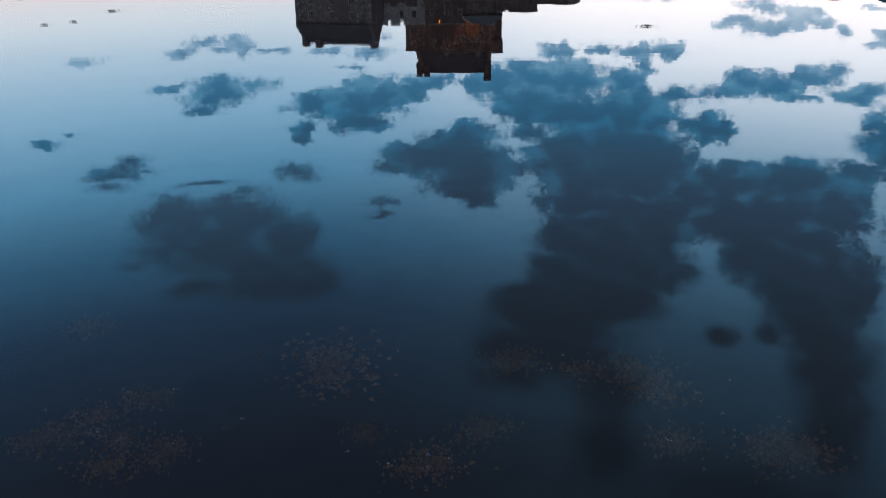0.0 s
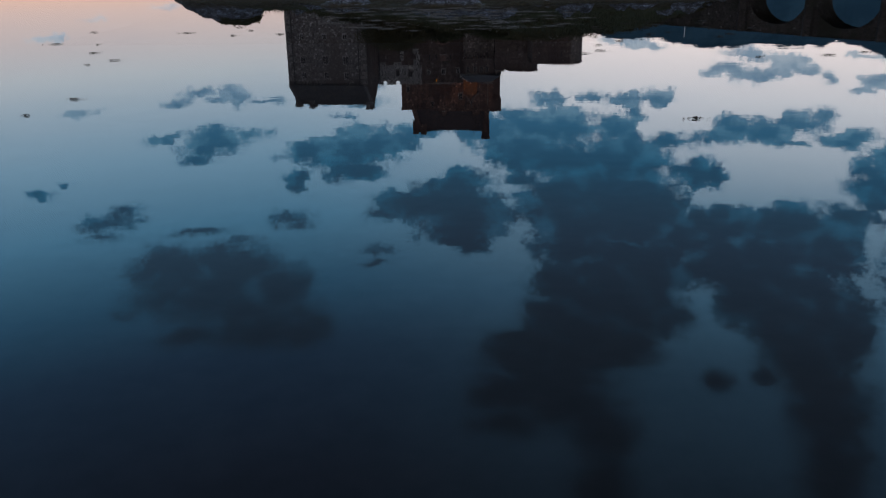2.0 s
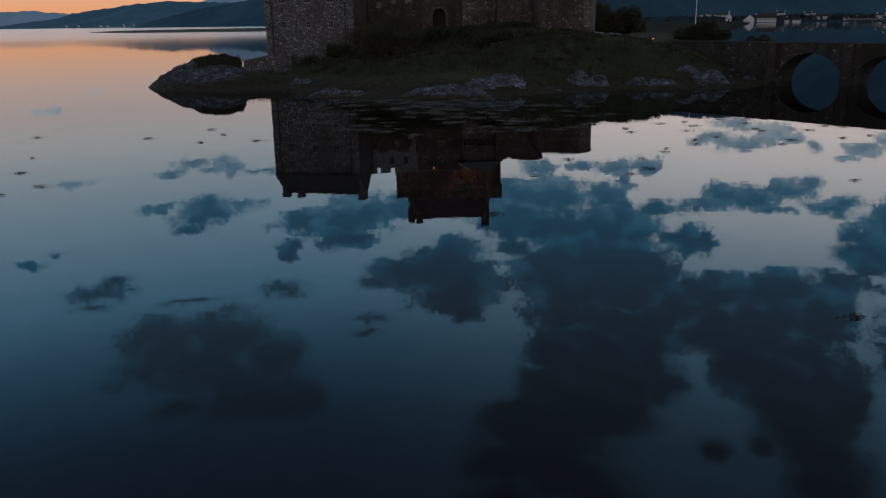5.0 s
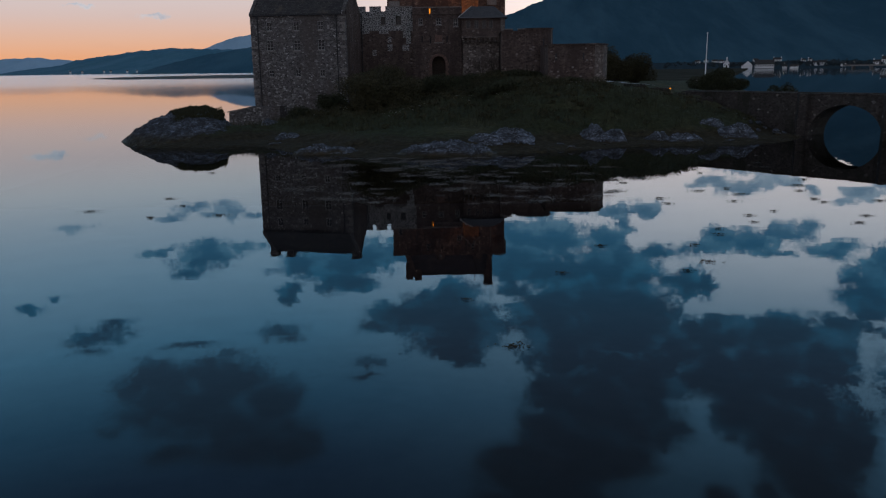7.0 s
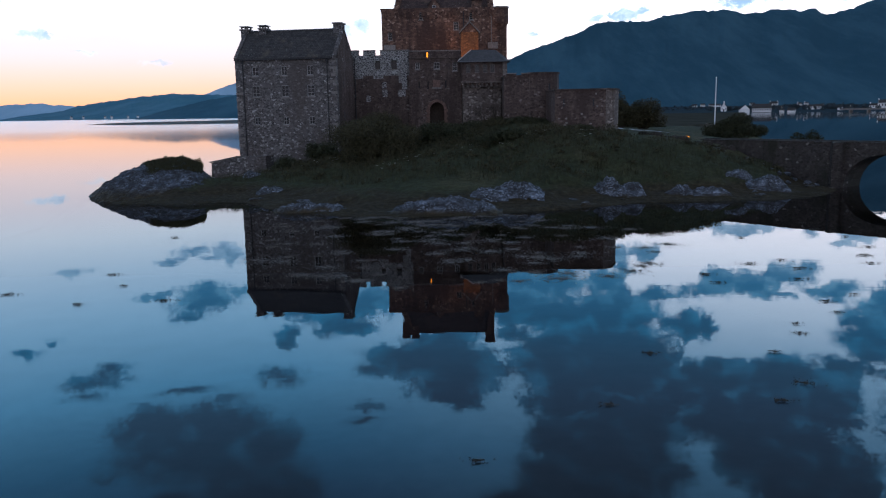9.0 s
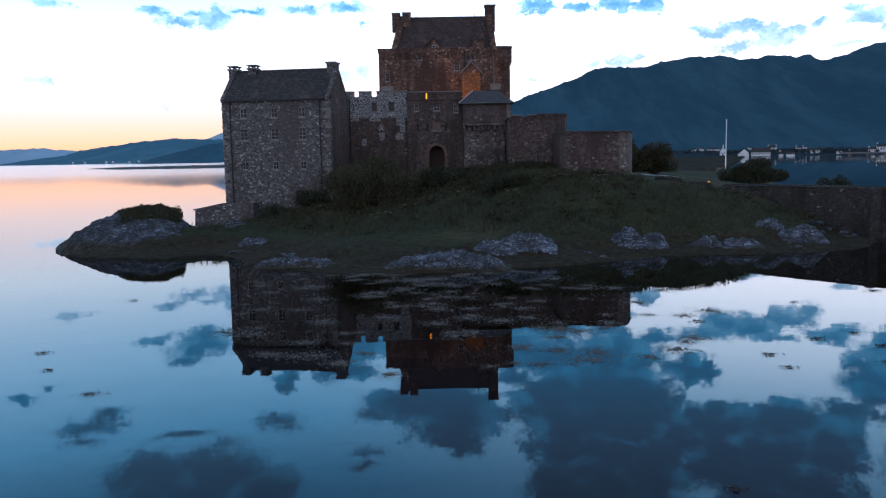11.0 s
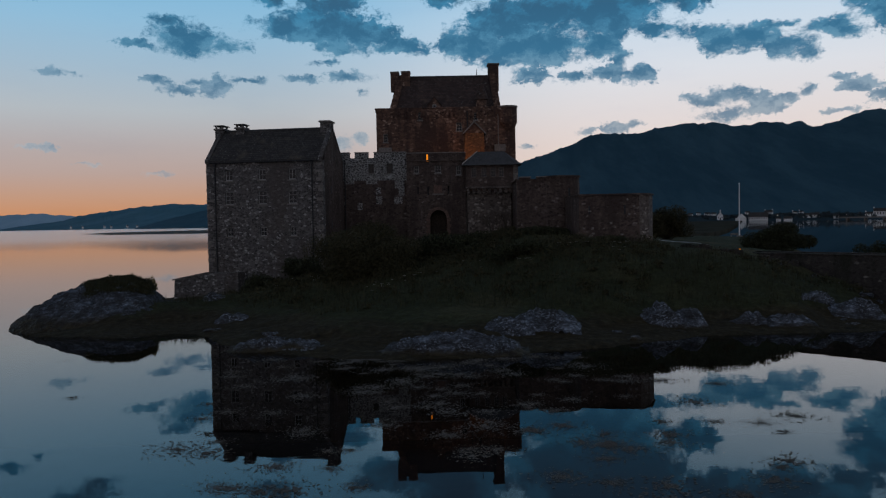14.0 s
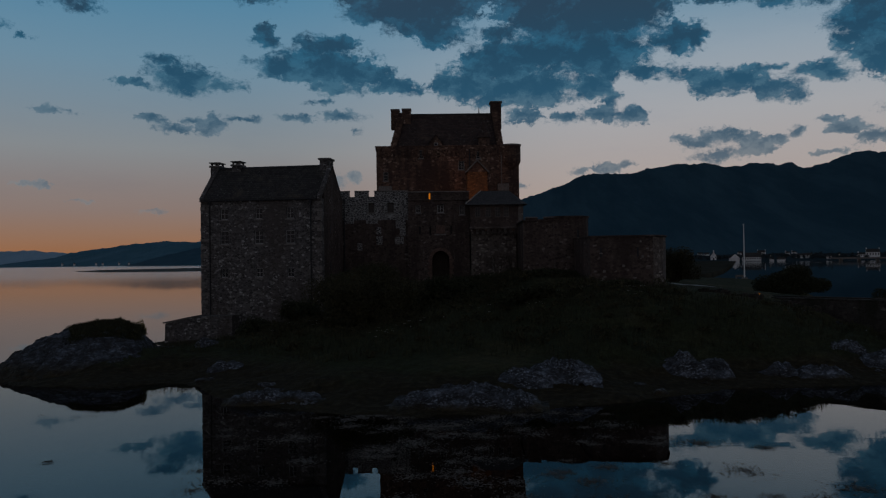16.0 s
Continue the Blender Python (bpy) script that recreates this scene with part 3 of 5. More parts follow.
def hole(x, z, w, h):
    return (x - w / 2, x + w / 2, z - h / 2, z + h / 2)


# ---- ground and water ----
ISLAND = ((-27.0, 53.0), (-24.0, 51.3), (-19.5, 50.8), (-16.8, 52.0), (-14.4, 50.2), (-10.0, 44.0), (-5.0, 41.6), (0.5, 41.2), (6.5, 42.4), (10.0, 45.0), (15.0, 47.2), (20.0, 46.8),
          (25.0, 48.0), (28.0, 49.9), (30.4, 51.8), (32.6, 56.4), (37.5, 63.5), (41.5, 72.0), (42.0, 86.0), (46.0, 97.0), (53.0, 106.0), (58.0, 122.0), (56.0, 140.0), (46.0, 150.0), (30.0, 150.0), (8.0, 140.0), (-12.0, 122.0), (-20.0, 100.0),
          (-24.5, 84.0), (-25.2, 75.0), (-21.8, 70.5), (-21.5, 66.0), (-26.0, 62.5), (-28.2, 57.0))


def shore_distance(x, y):
    """Metres inland (positive) from the island's shore, for arrays of x and y."""
    p = np.array(ISLAND)
    q = np.roll(p, -1, axis=0)
    best = np.full(x.shape, 1e9)
    inside = np.zeros(x.shape, bool)
    for (ax, ay), (bx, by) in zip(p, q):
        dx, dy = bx - ax, by - ay
        s = np.clip(((x - ax) * dx + (y - ay) * dy) / (dx * dx + dy * dy), 0, 1)
        best = np.minimum(best, np.hypot(x - ax - s * dx, y - ay - s * dy))
        crosses = ((ay > y) != (by > y)) & (x < (bx - ax) * (y - ay) / (by - ay + 1e-12) + ax)
        inside ^= crosses
    return np.where(inside, best, -best)


def lumps(x, y, scale, seed):
    out = np.empty(x.shape)
    for i in np.ndindex(x.shape):
        out[i] = noise.fractal(Vector((x[i] / scale, y[i] / scale, seed)), 0.9, 2.0, 4)
    return out


def ground_height(x, y):
    d = shore_distance(x, y) + 0.9 * lumps(x, y, 3.0, 1.5)
    top = np.interp(x, (-26, -20, -12, 6, 14, 18, 23, 33, 60), (1.2, 2.6, 6.1, 6.1, 4.8, 4.5, 4.15, 3.5, 3.7))
    steep = np.interp(x, (-26, 4, 14, 24, 60), (0.17, 0.17, 0.44, 0.42, 0.34))
    rise = 0.55 * np.clip(d / 4.0, 0, 1) + (steep + 0.03) * np.clip(d - 3.4, 0, None)
    h = rise / (1 + (rise / top) ** 5) ** 0.2 + 0.12 * lumps(x, y, 1.6, 4.5) * np.clip(d, 0, 1)
    return np.where(d > 0, h, np.maximum(d * 0.5, -2.5))


def grid_mesh(name, x0, x1, y0, y1, nx, ny, height, mat):
    xs, ys = np.meshgrid(np.linspace(x0, x1, nx), np.linspace(y0, y1, ny))
    zs = height(xs, ys)
    verts = np.stack([xs.ravel(), ys.ravel(), zs.ravel()], 1).tolist()
    faces = [(j * nx + i, j * nx + i + 1, (j + 1) * nx + i + 1, (j + 1) * nx + i) for j in range(ny - 1) for i in range(nx - 1)]
    return mesh_object(name, verts, faces, mat, smooth=True)


island = grid_mesh("ground_island", -34, 80, 36, 156, 250, 250, ground_height, TURF)
tagged(island, "rough dark grass island with weedy rocky tidal edges", "ground", kind="structure")


def ground_at(x, y):
    return float(ground_height(np.array([x]), np.array([y]))[0])


water = mesh_object("water", [(-4800, -4800, 0), (4800, -4800, 0), (4800, 4800, 0), (-4800, 4800, 0)], [(0, 1, 2, 3)], WATER)
tagged(water, "still dark sea loch mirroring the dusk sky", "water", kind="structure")
bed = mesh_object("ground", [(-4800, -4800, -3.2), (4800, -4800, -3.2), (4800, 4800, -3.2), (-4800, 4800, -3.2)], [(0, 1, 2, 3)], MUD)
tagged(bed, "dark muddy bed of the loch under water", "ground", kind="structure")


# ---- hills and far shores ----
def ridge(name, az, el, near, far, mat, label, roughness=0.05, columns=520, rows=26, seed=0.0):
    """A range of hills between two distances, whose crest rises el degrees above the water at each azimuth."""
    a = np.linspace(az[0], az[-1], columns)
    crest = np.interp(a, az, el)
    crest = crest + [0.05 * noise.fractal(Vector((u * 2.3, 0.0, seed)), 0.7, 2.1, 5) * min(1.0, c) for u, c in zip(a, crest)]
    crest = np.convolve(np.pad(crest, 1, mode="edge"), np.ones(3) / 3, "valid")
    verts, faces = [], []
    for j in range(rows + 4):
        s = min(j / rows, 1.0)
        back = max(0, j - rows)
        for i in range(columns):
            d = near + (far - near) * s + back * 60
            x, y = d * math.sin(radians(a[i])), d * math.cos(radians(a[i]))
            rough = noise.fractal(Vector((x / 620, y / 900, seed)), 0.8, 2.1, 6)
            fine = noise.fractal(Vector((a[i] * 1.9, s * 1.5, seed + 7)), 0.8, 2.1, 5)
            e = crest[i] * (s ** 0.8) * (1 + roughness * (rough * (1 - s) * 3 + fine * 0.5))
            verts.append((x, y, d * math.tan(radians(e)) - 1.0 - back * back * 18))
    for j in range(rows + 3):
        for i in range(columns - 1):
            faces.append((j * columns + i, j * columns + i + 1, (j + 1) * columns + i + 1, (j + 1) * columns + i))
    ob = mesh_object(name, verts, faces, mat, smooth=True)
    return tagged(ob, label, "hill", kind="structure")


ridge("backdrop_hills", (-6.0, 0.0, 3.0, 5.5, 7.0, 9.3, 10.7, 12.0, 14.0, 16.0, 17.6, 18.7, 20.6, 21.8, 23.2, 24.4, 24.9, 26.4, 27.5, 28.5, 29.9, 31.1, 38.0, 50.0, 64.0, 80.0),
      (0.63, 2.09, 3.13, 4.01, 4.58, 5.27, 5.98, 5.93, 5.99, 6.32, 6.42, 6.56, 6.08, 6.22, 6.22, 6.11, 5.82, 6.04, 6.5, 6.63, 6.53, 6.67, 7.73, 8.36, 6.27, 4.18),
      2300, 3300, HILL, "hills across the loch, painted a dark haze blue", seed=2.0)
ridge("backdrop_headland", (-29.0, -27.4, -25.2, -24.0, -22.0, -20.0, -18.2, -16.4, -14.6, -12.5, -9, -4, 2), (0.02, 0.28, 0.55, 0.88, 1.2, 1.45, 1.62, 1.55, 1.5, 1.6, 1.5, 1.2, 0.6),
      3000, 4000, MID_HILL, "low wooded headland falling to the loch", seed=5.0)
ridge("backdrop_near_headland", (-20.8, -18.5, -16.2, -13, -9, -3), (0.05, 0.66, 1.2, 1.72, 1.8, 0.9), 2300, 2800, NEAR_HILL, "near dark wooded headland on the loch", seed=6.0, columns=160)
ridge("backdrop_blue_hill", (-17.5, -16.1, -14.7, -13.0, -10.0, -6.0, 0.0), (1.2, 1.6, 2.15, 2.5, 2.7, 2.0, 1.0), 4050, 4250, FAR_HILL, "hill behind the wooded headland, painted a pale haze blue", rows=12, seed=8.0, columns=160)
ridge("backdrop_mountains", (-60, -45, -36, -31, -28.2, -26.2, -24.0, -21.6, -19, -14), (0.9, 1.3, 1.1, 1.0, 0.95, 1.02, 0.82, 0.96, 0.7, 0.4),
      4300, 4600, FAR_HILL, "mountains far down the loch, painted a pale haze blue", roughness=0.09, rows=12, seed=9.0)
ridge("backdrop_sandbank", (-24.0, -22.0, -18.0, -12.0, -5.0), (0.06, 0.13, 0.16, 0.19, 0.15), 540, 900, SPIT, "low dark spit of land on the water", rows=6, seed=3.0)
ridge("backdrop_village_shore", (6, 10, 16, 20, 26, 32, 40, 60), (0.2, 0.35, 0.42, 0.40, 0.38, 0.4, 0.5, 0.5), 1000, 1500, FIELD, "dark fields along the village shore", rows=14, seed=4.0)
# flat pastures that reach out from the village shore
rim = [(11.0, 330), (13.0, 265), (15.0, 250), (17.0, 262), (18.6, 300), (19.6, 390), (20.2, 560), (20.6, 1010), (11.0, 1010)]
verts, faces = [], []
for z in (-1.5, 1.0):
    for az, d in rim:
        verts.append((d * math.sin(radians(az)), d * math.cos(radians(az)), z))
n = len(rim)
faces.append(tuple(range(n, 2 * n)))
for k in range(n):
    faces.append((k, (k + 1) % n, n + (k + 1) % n, n + k))
tagged(mesh_object("ground_pasture", verts, faces, PASTURE), "low dark pasture beyond the island", "ground", kind="structure")


# ---- the house at the castle's western corner ----
def quoins(parent, x, y, z0, z1, face=1, seed=1):
    """Dressed corner stones, long and short by turns, a little proud of the wall."""
    rng = random.Random(seed)
    z, turn = z0, 0
    while z < z1 - 0.2:
        h = rng.uniform(0.24, 0.40)
        w = rng.uniform(0.55, 0.75) if turn else rng.uniform(0.28, 0.42)
        d = 0.35 if turn else 0.6
        x0, x1 = (x - 0.03, x + w) if face > 0 else (x - w, x + 0.03)
        if rng.random() < 0.45:
            part("quoin", block(x0, x1, y - rng.uniform(0.02, 0.045), y + d, z + 0.015, min(z + h, z1) - 0.015, 0.02), QUOIN, parent)
        z, turn = z + h, 1 - turn


def chimney(parent, x0, x1, y0, y1, z0, z1, mat, pots=2, cope=0.12):
    stack = part("chimney", block(x0, x1, y0, y1, z0, z1 - 0.22), mat, parent)
    part("cope", block(x0 - cope, x1 + cope, y0 - cope, y1 + cope, z1 - 0.22 + 0.002, z1 - 0.05, 0.03), QUOIN, stack)
    # a wind slab raised on stubs over the flues
    if pots:
        for u in (x0 + 0.02, x1 - 0.16):
            for v in (y0 + 0.02, y1 - 0.18):
                part("flue_stub", block(u, u + 0.14, v, v + 0.16, z1 - 0.048, z1 + 0.16), QUOIN, stack)
        part("wind_slab", block(x0 - cope, x1 + cope, y0 - cope, y1 + cope, z1 + 0.162, z1 + 0.25, 0.02), QUOIN, stack)
    return stack


def make_house():
    L, D, base, eave, top = 10.9, 6.7, -0.6, 12.25, 15.3
    house = thing("stone_house", pose(-21.4, 76.0, 0, 0, 0, -9.0), "three storey grey rubble stone house with slate roof", "house")
    spots = [(x, z, w, h) for z, w, h in ((11.05, 0.66, 0.95), (9.0, 0.78, 1.15), (5.95, 0.6, 0.8)) for x in (2.15, 5.3, 8.1)]
    part("wall", pierced(L, base, eave, 0.7, [hole(*s) for s in spots]), HOUSE_STONE, house)
    gable = [(0.7, base), (D, base), (D, eave), (D / 2, top - 0.12), (0.7, eave + 0.55)]
    for x0, x1 in ((0.0, 0.7), (L - 0.7, L)):
        bm = prism(gable, x0, x1)
        bmesh.ops.rotate(bm, verts=bm.verts, matrix=Matrix(((0, 1, 0), (1, 0, 0), (0, 0, 1))))
        part("gable_wall", bm, HOUSE_STONE if x0 < 1 else WALL_STONE, house)
    part("back_wall", block(0.7, L - 0.7, D - 0.7, D - 0.003, base, eave), HOUSE_STONE, house)
    for a, b, z0, z1 in ((-0.12, D / 2, eave, top), (D + 0.12, D / 2, eave, top)):
        bm = prism([(a, z0 - 0.02), (b, z1 - 0.02), (b, z1 + 0.14), (a, z0 + 0.12)], 0.28, L - 0.28)
        bmesh.ops.rotate(bm, verts=bm.verts, matrix=Matrix(((0, 1, 0), (1, 0, 0), (0, 0, 1))))
        part("roof_slope", bm, SLATE, house)
    part("ridge_tile", block(0.6, L - 0.6, D / 2 - 0.14, D / 2 + 0.14, top + 0.08, top + 0.2, 0.03), LEAD, house)
    # raised gable copings
    for x0, x1 in ((-0.03, 0.32), (L - 0.32, L + 0.03)):
        for a in (-0.16, D + 0.16):
            bm = prism([(a, eave - 0.1), (D / 2, top + 0.1), (D / 2, top + 0.34), (a, eave + 0.22)], x0, x1)
            bmesh.ops.rotate(bm, verts=bm.verts, matrix=Matrix(((0, 1, 0), (1, 0, 0), (0, 0, 1))))
            part("coping", bm, HOUSE_STONE, house)
    chimney(house, -0.35, 0.42, 2.9, 4.1, top - 0.7, top + 0.42, HOUSE_STONE)
    chimney(house, L - 0.98, L - 0.12, 2.8, 4.2, top - 0.8, top + 0.8, HOUSE_STONE, pots=0)
    chimney(house, 1.7, 2.45, 2.9, 4.0, top - 0.5, top + 0.48, HOUSE_STONE)
    for s in spots:
        window(house, *s, cols=2, rows=2 if s[3] < 1.1 else 3, deep=0.13)
    part("gutter", block(0.35, L - 0.35, -0.22, -0.10, eave - 0.09, eave + 0.02, 0.02), IRON, house)
    for x in (0.85, L - 0.95):
        bm = bmesh.new()
        bmesh.ops.create_cone(bm, cap_ends=True, segments=10, radius1=0.055, radius2=0.055, depth=eave - 1.0, matrix=Matrix.Translation((x, -0.08, (eave + 1.0) / 2)))
        box(bm, x - 0.12, x + 0.12, -0.2, -0.02, eave - 0.38, eave - 0.12)
        part("drainpipe", bm, IRON, house)
    quoins(house, 0.0, 0.0, 1.0, 12.0, 1, 3)
    quoins(house, L, 0.0, 4.5, 12.0, -1, 4)
    # slit windows in the gable that looks along the wall
    for z in (6.1, 9.3):
        part("slit", block(L - 0.01, L + 0.012, 2.5, 2.75, z, z + 0.7), IRON, house)
    return house


make_house()

plinth = thing("sea_plinth", pose(-24.2, 74.6, 0, 0, 0, -11.0), "sloping stone buttress at the foot of the house", "buttress")
part("body", prism([(0, -0.8), (6.2, -0.8), (6.2, 2.4), (3.0, 2.3), (0.12, 1.72)], 0.0, 4.0), HOUSE_STONE, plinth)
bm = prism([(-0.06, 1.72), (3.0, 2.32), (3.0, 2.42), (-0.06, 1.84)], -0.08, 4.1)
part("coping", bm, QUOIN, plinth)


# ---- the keep ----
def courtyard(x, y, z):
    """The keep and what stands at its foot, drawn to the scale of the inner court."""
    return pose(-0.33 + 0.957 * (x + 0.33), 3.0 + 0.957 * (y - 3.0), 6.6 + 0.957 * (z - 6.6)) @ Matrix.Scale(0.957, 4)


def make_keep():
    W, D, base, top = 16.2, 13.0, 3.0, 19.85
    keep = thing("keep_tower", courtyard(-7.5, 97.0, 0), "tall square reddish stone keep under a steep slate roof", "tower")
    spots = [(5.1, 18.9, 0.5, 0.95), (9.65, 17.6, 0.7, 1.05), (11.6, 18.75, 0.45, 0.85), (1.05, 16.4, 0.55, 1.0)]
    part("wall", pierced(W, base, top - 0.45, 1.2, [hole(*s) for s in spots]), KEEP_STONE, keep)
    part("side_wall", block(0, 1.2, 1.2, D, base, top - 0.45), KEEP_STONE, keep)
    part("side_wall", block(W - 1.5, W - 0.3, 1.2, D, base, top - 0.45), KEEP_STONE, keep)
    part("back_wall", block(1.2, W - 1.5, D - 1.2, D, base, top - 0.45), KEEP_STONE, keep)
    part("wall_walk", block(1.2, W - 1.5, 1.2, D - 1.2, top - 1.2, top - 1.0), LEAD, keep)
    # parapet with its coping
    for x0, x1, y0, y1 in ((-0.08, W - 0.1, -0.08, 0.42), (-0.08, 0.42, 0.42, D), (W - 0.6, W - 0.1, 0.42, D), (0.42, W - 0.6, D - 0.42, D)):
        part("parapet", block(x0, x1, y0, y1, top - 0.452, top - 0.12), KEEP_STONE, keep)
        part("coping", block(x0 - 0.06, x1 + 0.06, y0 - 0.06, y1 + 0.06, top - 0.118, top, 0.03), KEEP_STONE, keep)
    for k in range(30):
        u = 0.3 + k * 0.5
        part("corbel", block(u - 0.11, u + 0.11, -0.16, -0.004, top - 1.15 - 0.18 * (k % 2), top - 0.46, 0.02), KEEP_STONE, keep)
    # round corner turret on stepped corbels
    turret = new("corner_turret")
    turret.parent = keep
    turret.location = (W - 0.85, 0.55, 0)
    rings = ((0.55, 16.9), (0.75, 17.25), (0.95, 17.6), (1.12, 18.0), (1.12, 19.75))
    bm = bmesh.new()
    seg = 20
    loops = [[bm.verts.new((r * math.cos(2 * math.pi * k / seg), r * math.sin(2 * math.pi * k / seg), z)) for k in range(seg)] for r, z in rings]
    for a, b in zip(loops, loops[1:]):
        for k in range(seg):
            bm.faces.new((a[k], a[(k + 1) % seg], b[(k + 1) % seg], b[k]))
    bm.faces.new(loops[-1])
    bm.faces.new(loops[0][::-1])
    part("drum", bm, KEEP_STONE, turret)
    bm = bmesh.new()
    bmesh.ops.create_cone(bm, cap_ends=True, segments=20, radius1=1.2, radius2=1.2, depth=0.16, matrix=Matrix.Translation((0, 0, 19.83)))
    part("cope", bm, QUOIN, turret)
    # roof
    x0, x1, y0, y1, ez, rz = 1.45, 14.65, 1.7, 10.6, 19.6, 24.35
    mid = (y0 + y1) / 2
    def draw_in(mesh):
        """The roof narrows a little towards its ridge."""
        for v in mesh.verts:
            f = max(0.0, (v.co.z - ez) / (rz - ez))
            v.co.x += 0.95 * f if v.co.x < 8 else -0.35 * f
        return mesh

    for a in (y0, y1):
        bm = prism([(a, ez), (mid, rz - 0.05), (mid, rz + 0.16), (a, ez + 0.2)], x0 + 0.5, x1 - 0.5)
        bmesh.ops.rotate(bm, verts=bm.verts, matrix=Matrix(((0, 1, 0), (1, 0, 0), (0, 0, 1))))
        part("roof_slope", draw_in(bm), RED_SLATE, keep)
    part("attic_wall", block(x0 + 0.6, x1 - 0.6, y0 + 0.3, y0 + 0.9, top - 1.0, ez + 0.1), KEEP_STONE, keep)
    for g0, g1 in ((x0, x0 + 0.7), (x1 - 0.7, x1)):
        bm = prism([(y0 + 0.1, top - 1.0), (y1 - 0.1, top - 1.0), (y1 - 0.1, ez + 0.35), (mid + 0.5, rz + 0.3), (mid - 0.5, rz + 0.3), (y0 + 0.1, ez + 0.35)], g0, g1)
        bmesh.ops.rotate(bm, verts=bm.verts, matrix=Matrix(((0, 1, 0), (1, 0, 0), (0, 0, 1))))
        part("gable_wall", draw_in(bm), KEEP_STONE, keep)
        for step in range(7):
            f = step / 7
            y = y0 + 0.1 + f * (mid - y0 - 0.6)
            z = ez + 0.35 + f * (rz - ez - 0.05)
            part("crow_step", draw_in(block(g0 - 0.03, g1 + 0.03, y, y + 0.62, z - 0.1, z + 0.62, 0.02)), KEEP_STONE, keep)
    part("ridge_tile", block(x0 + 1.7, x1 - 1.0, mid - 0.16, mid + 0.16, rz + 0.1, rz + 0.24, 0.03), LEAD, keep)
    chimney(keep, 1.45, 2.45, 5.4, 6.9, rz - 1.6, 25.15, KEEP_STONE, pots=0, cope=0.05)
    chimney(keep, 2.8, 3.85, 4.9, 6.4, rz - 1.6, 25.1, KEEP_STONE, pots=0, cope=0.06)
    chimney(keep, 13.5, 14.75, 5.3, 6.9, rz - 1.8, 25.95, KEEP_STONE, pots=0)
    bm = bmesh.new()
    bmesh.ops.create_cone(bm, cap_ends=True, segments=8, radius1=0.07, radius2=0.02, depth=0.9, matrix=Matrix.Translation((12.1, mid, rz + 0.6)))
    part("finial", bm, LEAD, keep)
    # gabled dormers at the eaves
    watch = new("cap_house_turret")
    watch.parent = keep
    watch.location = (12.4, 1.55, 0)
    bm = bmesh.new()
    bmesh.ops.create_cone(bm, cap_ends=True, segments=16, radius1=0.62, radius2=0.70, depth=2.2, matrix=Matrix.Translation((0, 0, 19.75)))
    part("drum", bm, KEEP_STONE, watch)
    bm = bmesh.new()
    bmesh.ops.create_cone(bm, cap_ends=True, segments=16, radius1=0.86, radius2=0.04, depth=2.3, matrix=Matrix.Translation((0, 0, 22.02)))
    part("cone_roof", bm, RED_SLATE, watch)
    for u, w, h in ((6.8, 1.5, 1.65),):
        dormer = new("dormer")
        dormer.parent = keep
        dormer.location = (u, y0 - 0.15, ez)
        part("dormer_wall", prism([(-w / 2, -0.2), (w / 2, -0.2), (w / 2, h * 0.45), (0, h), (-w / 2, h * 0.45)], 0.0, 1.4), KEEP_STONE, dormer)
        window(dormer, 0, h * 0.3, 0.45, 0.6, y=-0.16, cols=1, rows=2, sill=False, deep=0.1)
        for side in (-1, 1):
            part("dormer_roof", prism([(side * (w / 2 + 0.1), h * 0.45 - 0.05), (0, h + 0.04), (0, h + 0.16), (side * (w / 2 + 0.1), h * 0.45 + 0.08)], -0.06, 2.4), RED_SLATE, dormer)
    for s in spots:
        window(keep, *s, cols=1 if s[2] < 0.6 else 2, rows=3, deep=0.3)
    # rainwater pipe and pale wash down the right of the face
    for u, z0, z1 in ((14.2, 15.2, 19.0), (10.6, 15.0, 19.4)):
        bm = bmesh.new()
        bmesh.ops.create_cone(bm, cap_ends=True, segments=8, radius1=0.06, radius2=0.06, depth=z1 - z0, matrix=Matrix.Translation((u, -0.08, (z0 + z1) / 2)))
        part("drainpipe", bm, IRON if u < 12 else QUOIN, keep)
    for u, z0, z1, w in ((1.0, 14.5, 15.25, 0.75), (14.35, 14.6, 15.4, 0.65)):
        part("white_box_vent", block(u - w, u + w, -0.55, -0.004, z0, z1, 0.03), QUOIN, keep, "squared stone box against the keep")
    return keep


make_keep()


# ---- the stair cap with a gabled roof, before the keep ----
cap = thing("stair_cap", courtyard(3.75, 93.6, 0), "small square stone stair turret with gabled slate roof", "turret")
part("wall", block(-1.1, 1.1, 0, 2.0, 11.0, 16.45), AMBER_TURRET_STONE, cap)
part("gable", prism([(-1.1, 16.452), (1.1, 16.452), (0.0, 17.6)], 0.0, 0.5), KEEP_STONE, cap)
for sx in (-1.3, 1.3):
    part("roof_slope", prism([(sx, 16.3), (0.0, 17.64), (0.0, 17.78), (sx, 16.44)], -0.08, 2.15), RED_SLATE, cap)
for sx in (-1.25, 1.25):
    bm = prism([(sx * 1.04, 16.28), (0, 17.62), (0, 17.82), (sx * 1.06, 16.44)], -0.2, -0.084)
    part("barge_board", bm, QUOIN, cap)


# ---- curtain wall, gatehouse and oriel ----
def merlons(parent, x0, x1, y0, y1, z, spans, mat, h=0.5):
    for a, b in spans:
        m = part("merlon", block(x0 + a, x0 + b, y0, y1, z + 0.002, z + h, 0.03), mat, parent)
        part("cope", block(x0 + a - 0.04, x0 + b + 0.04, y0 - 0.05, y1 + 0.05, z + h + 0.002, z + h + 0.09, 0.02), QUOIN, m)


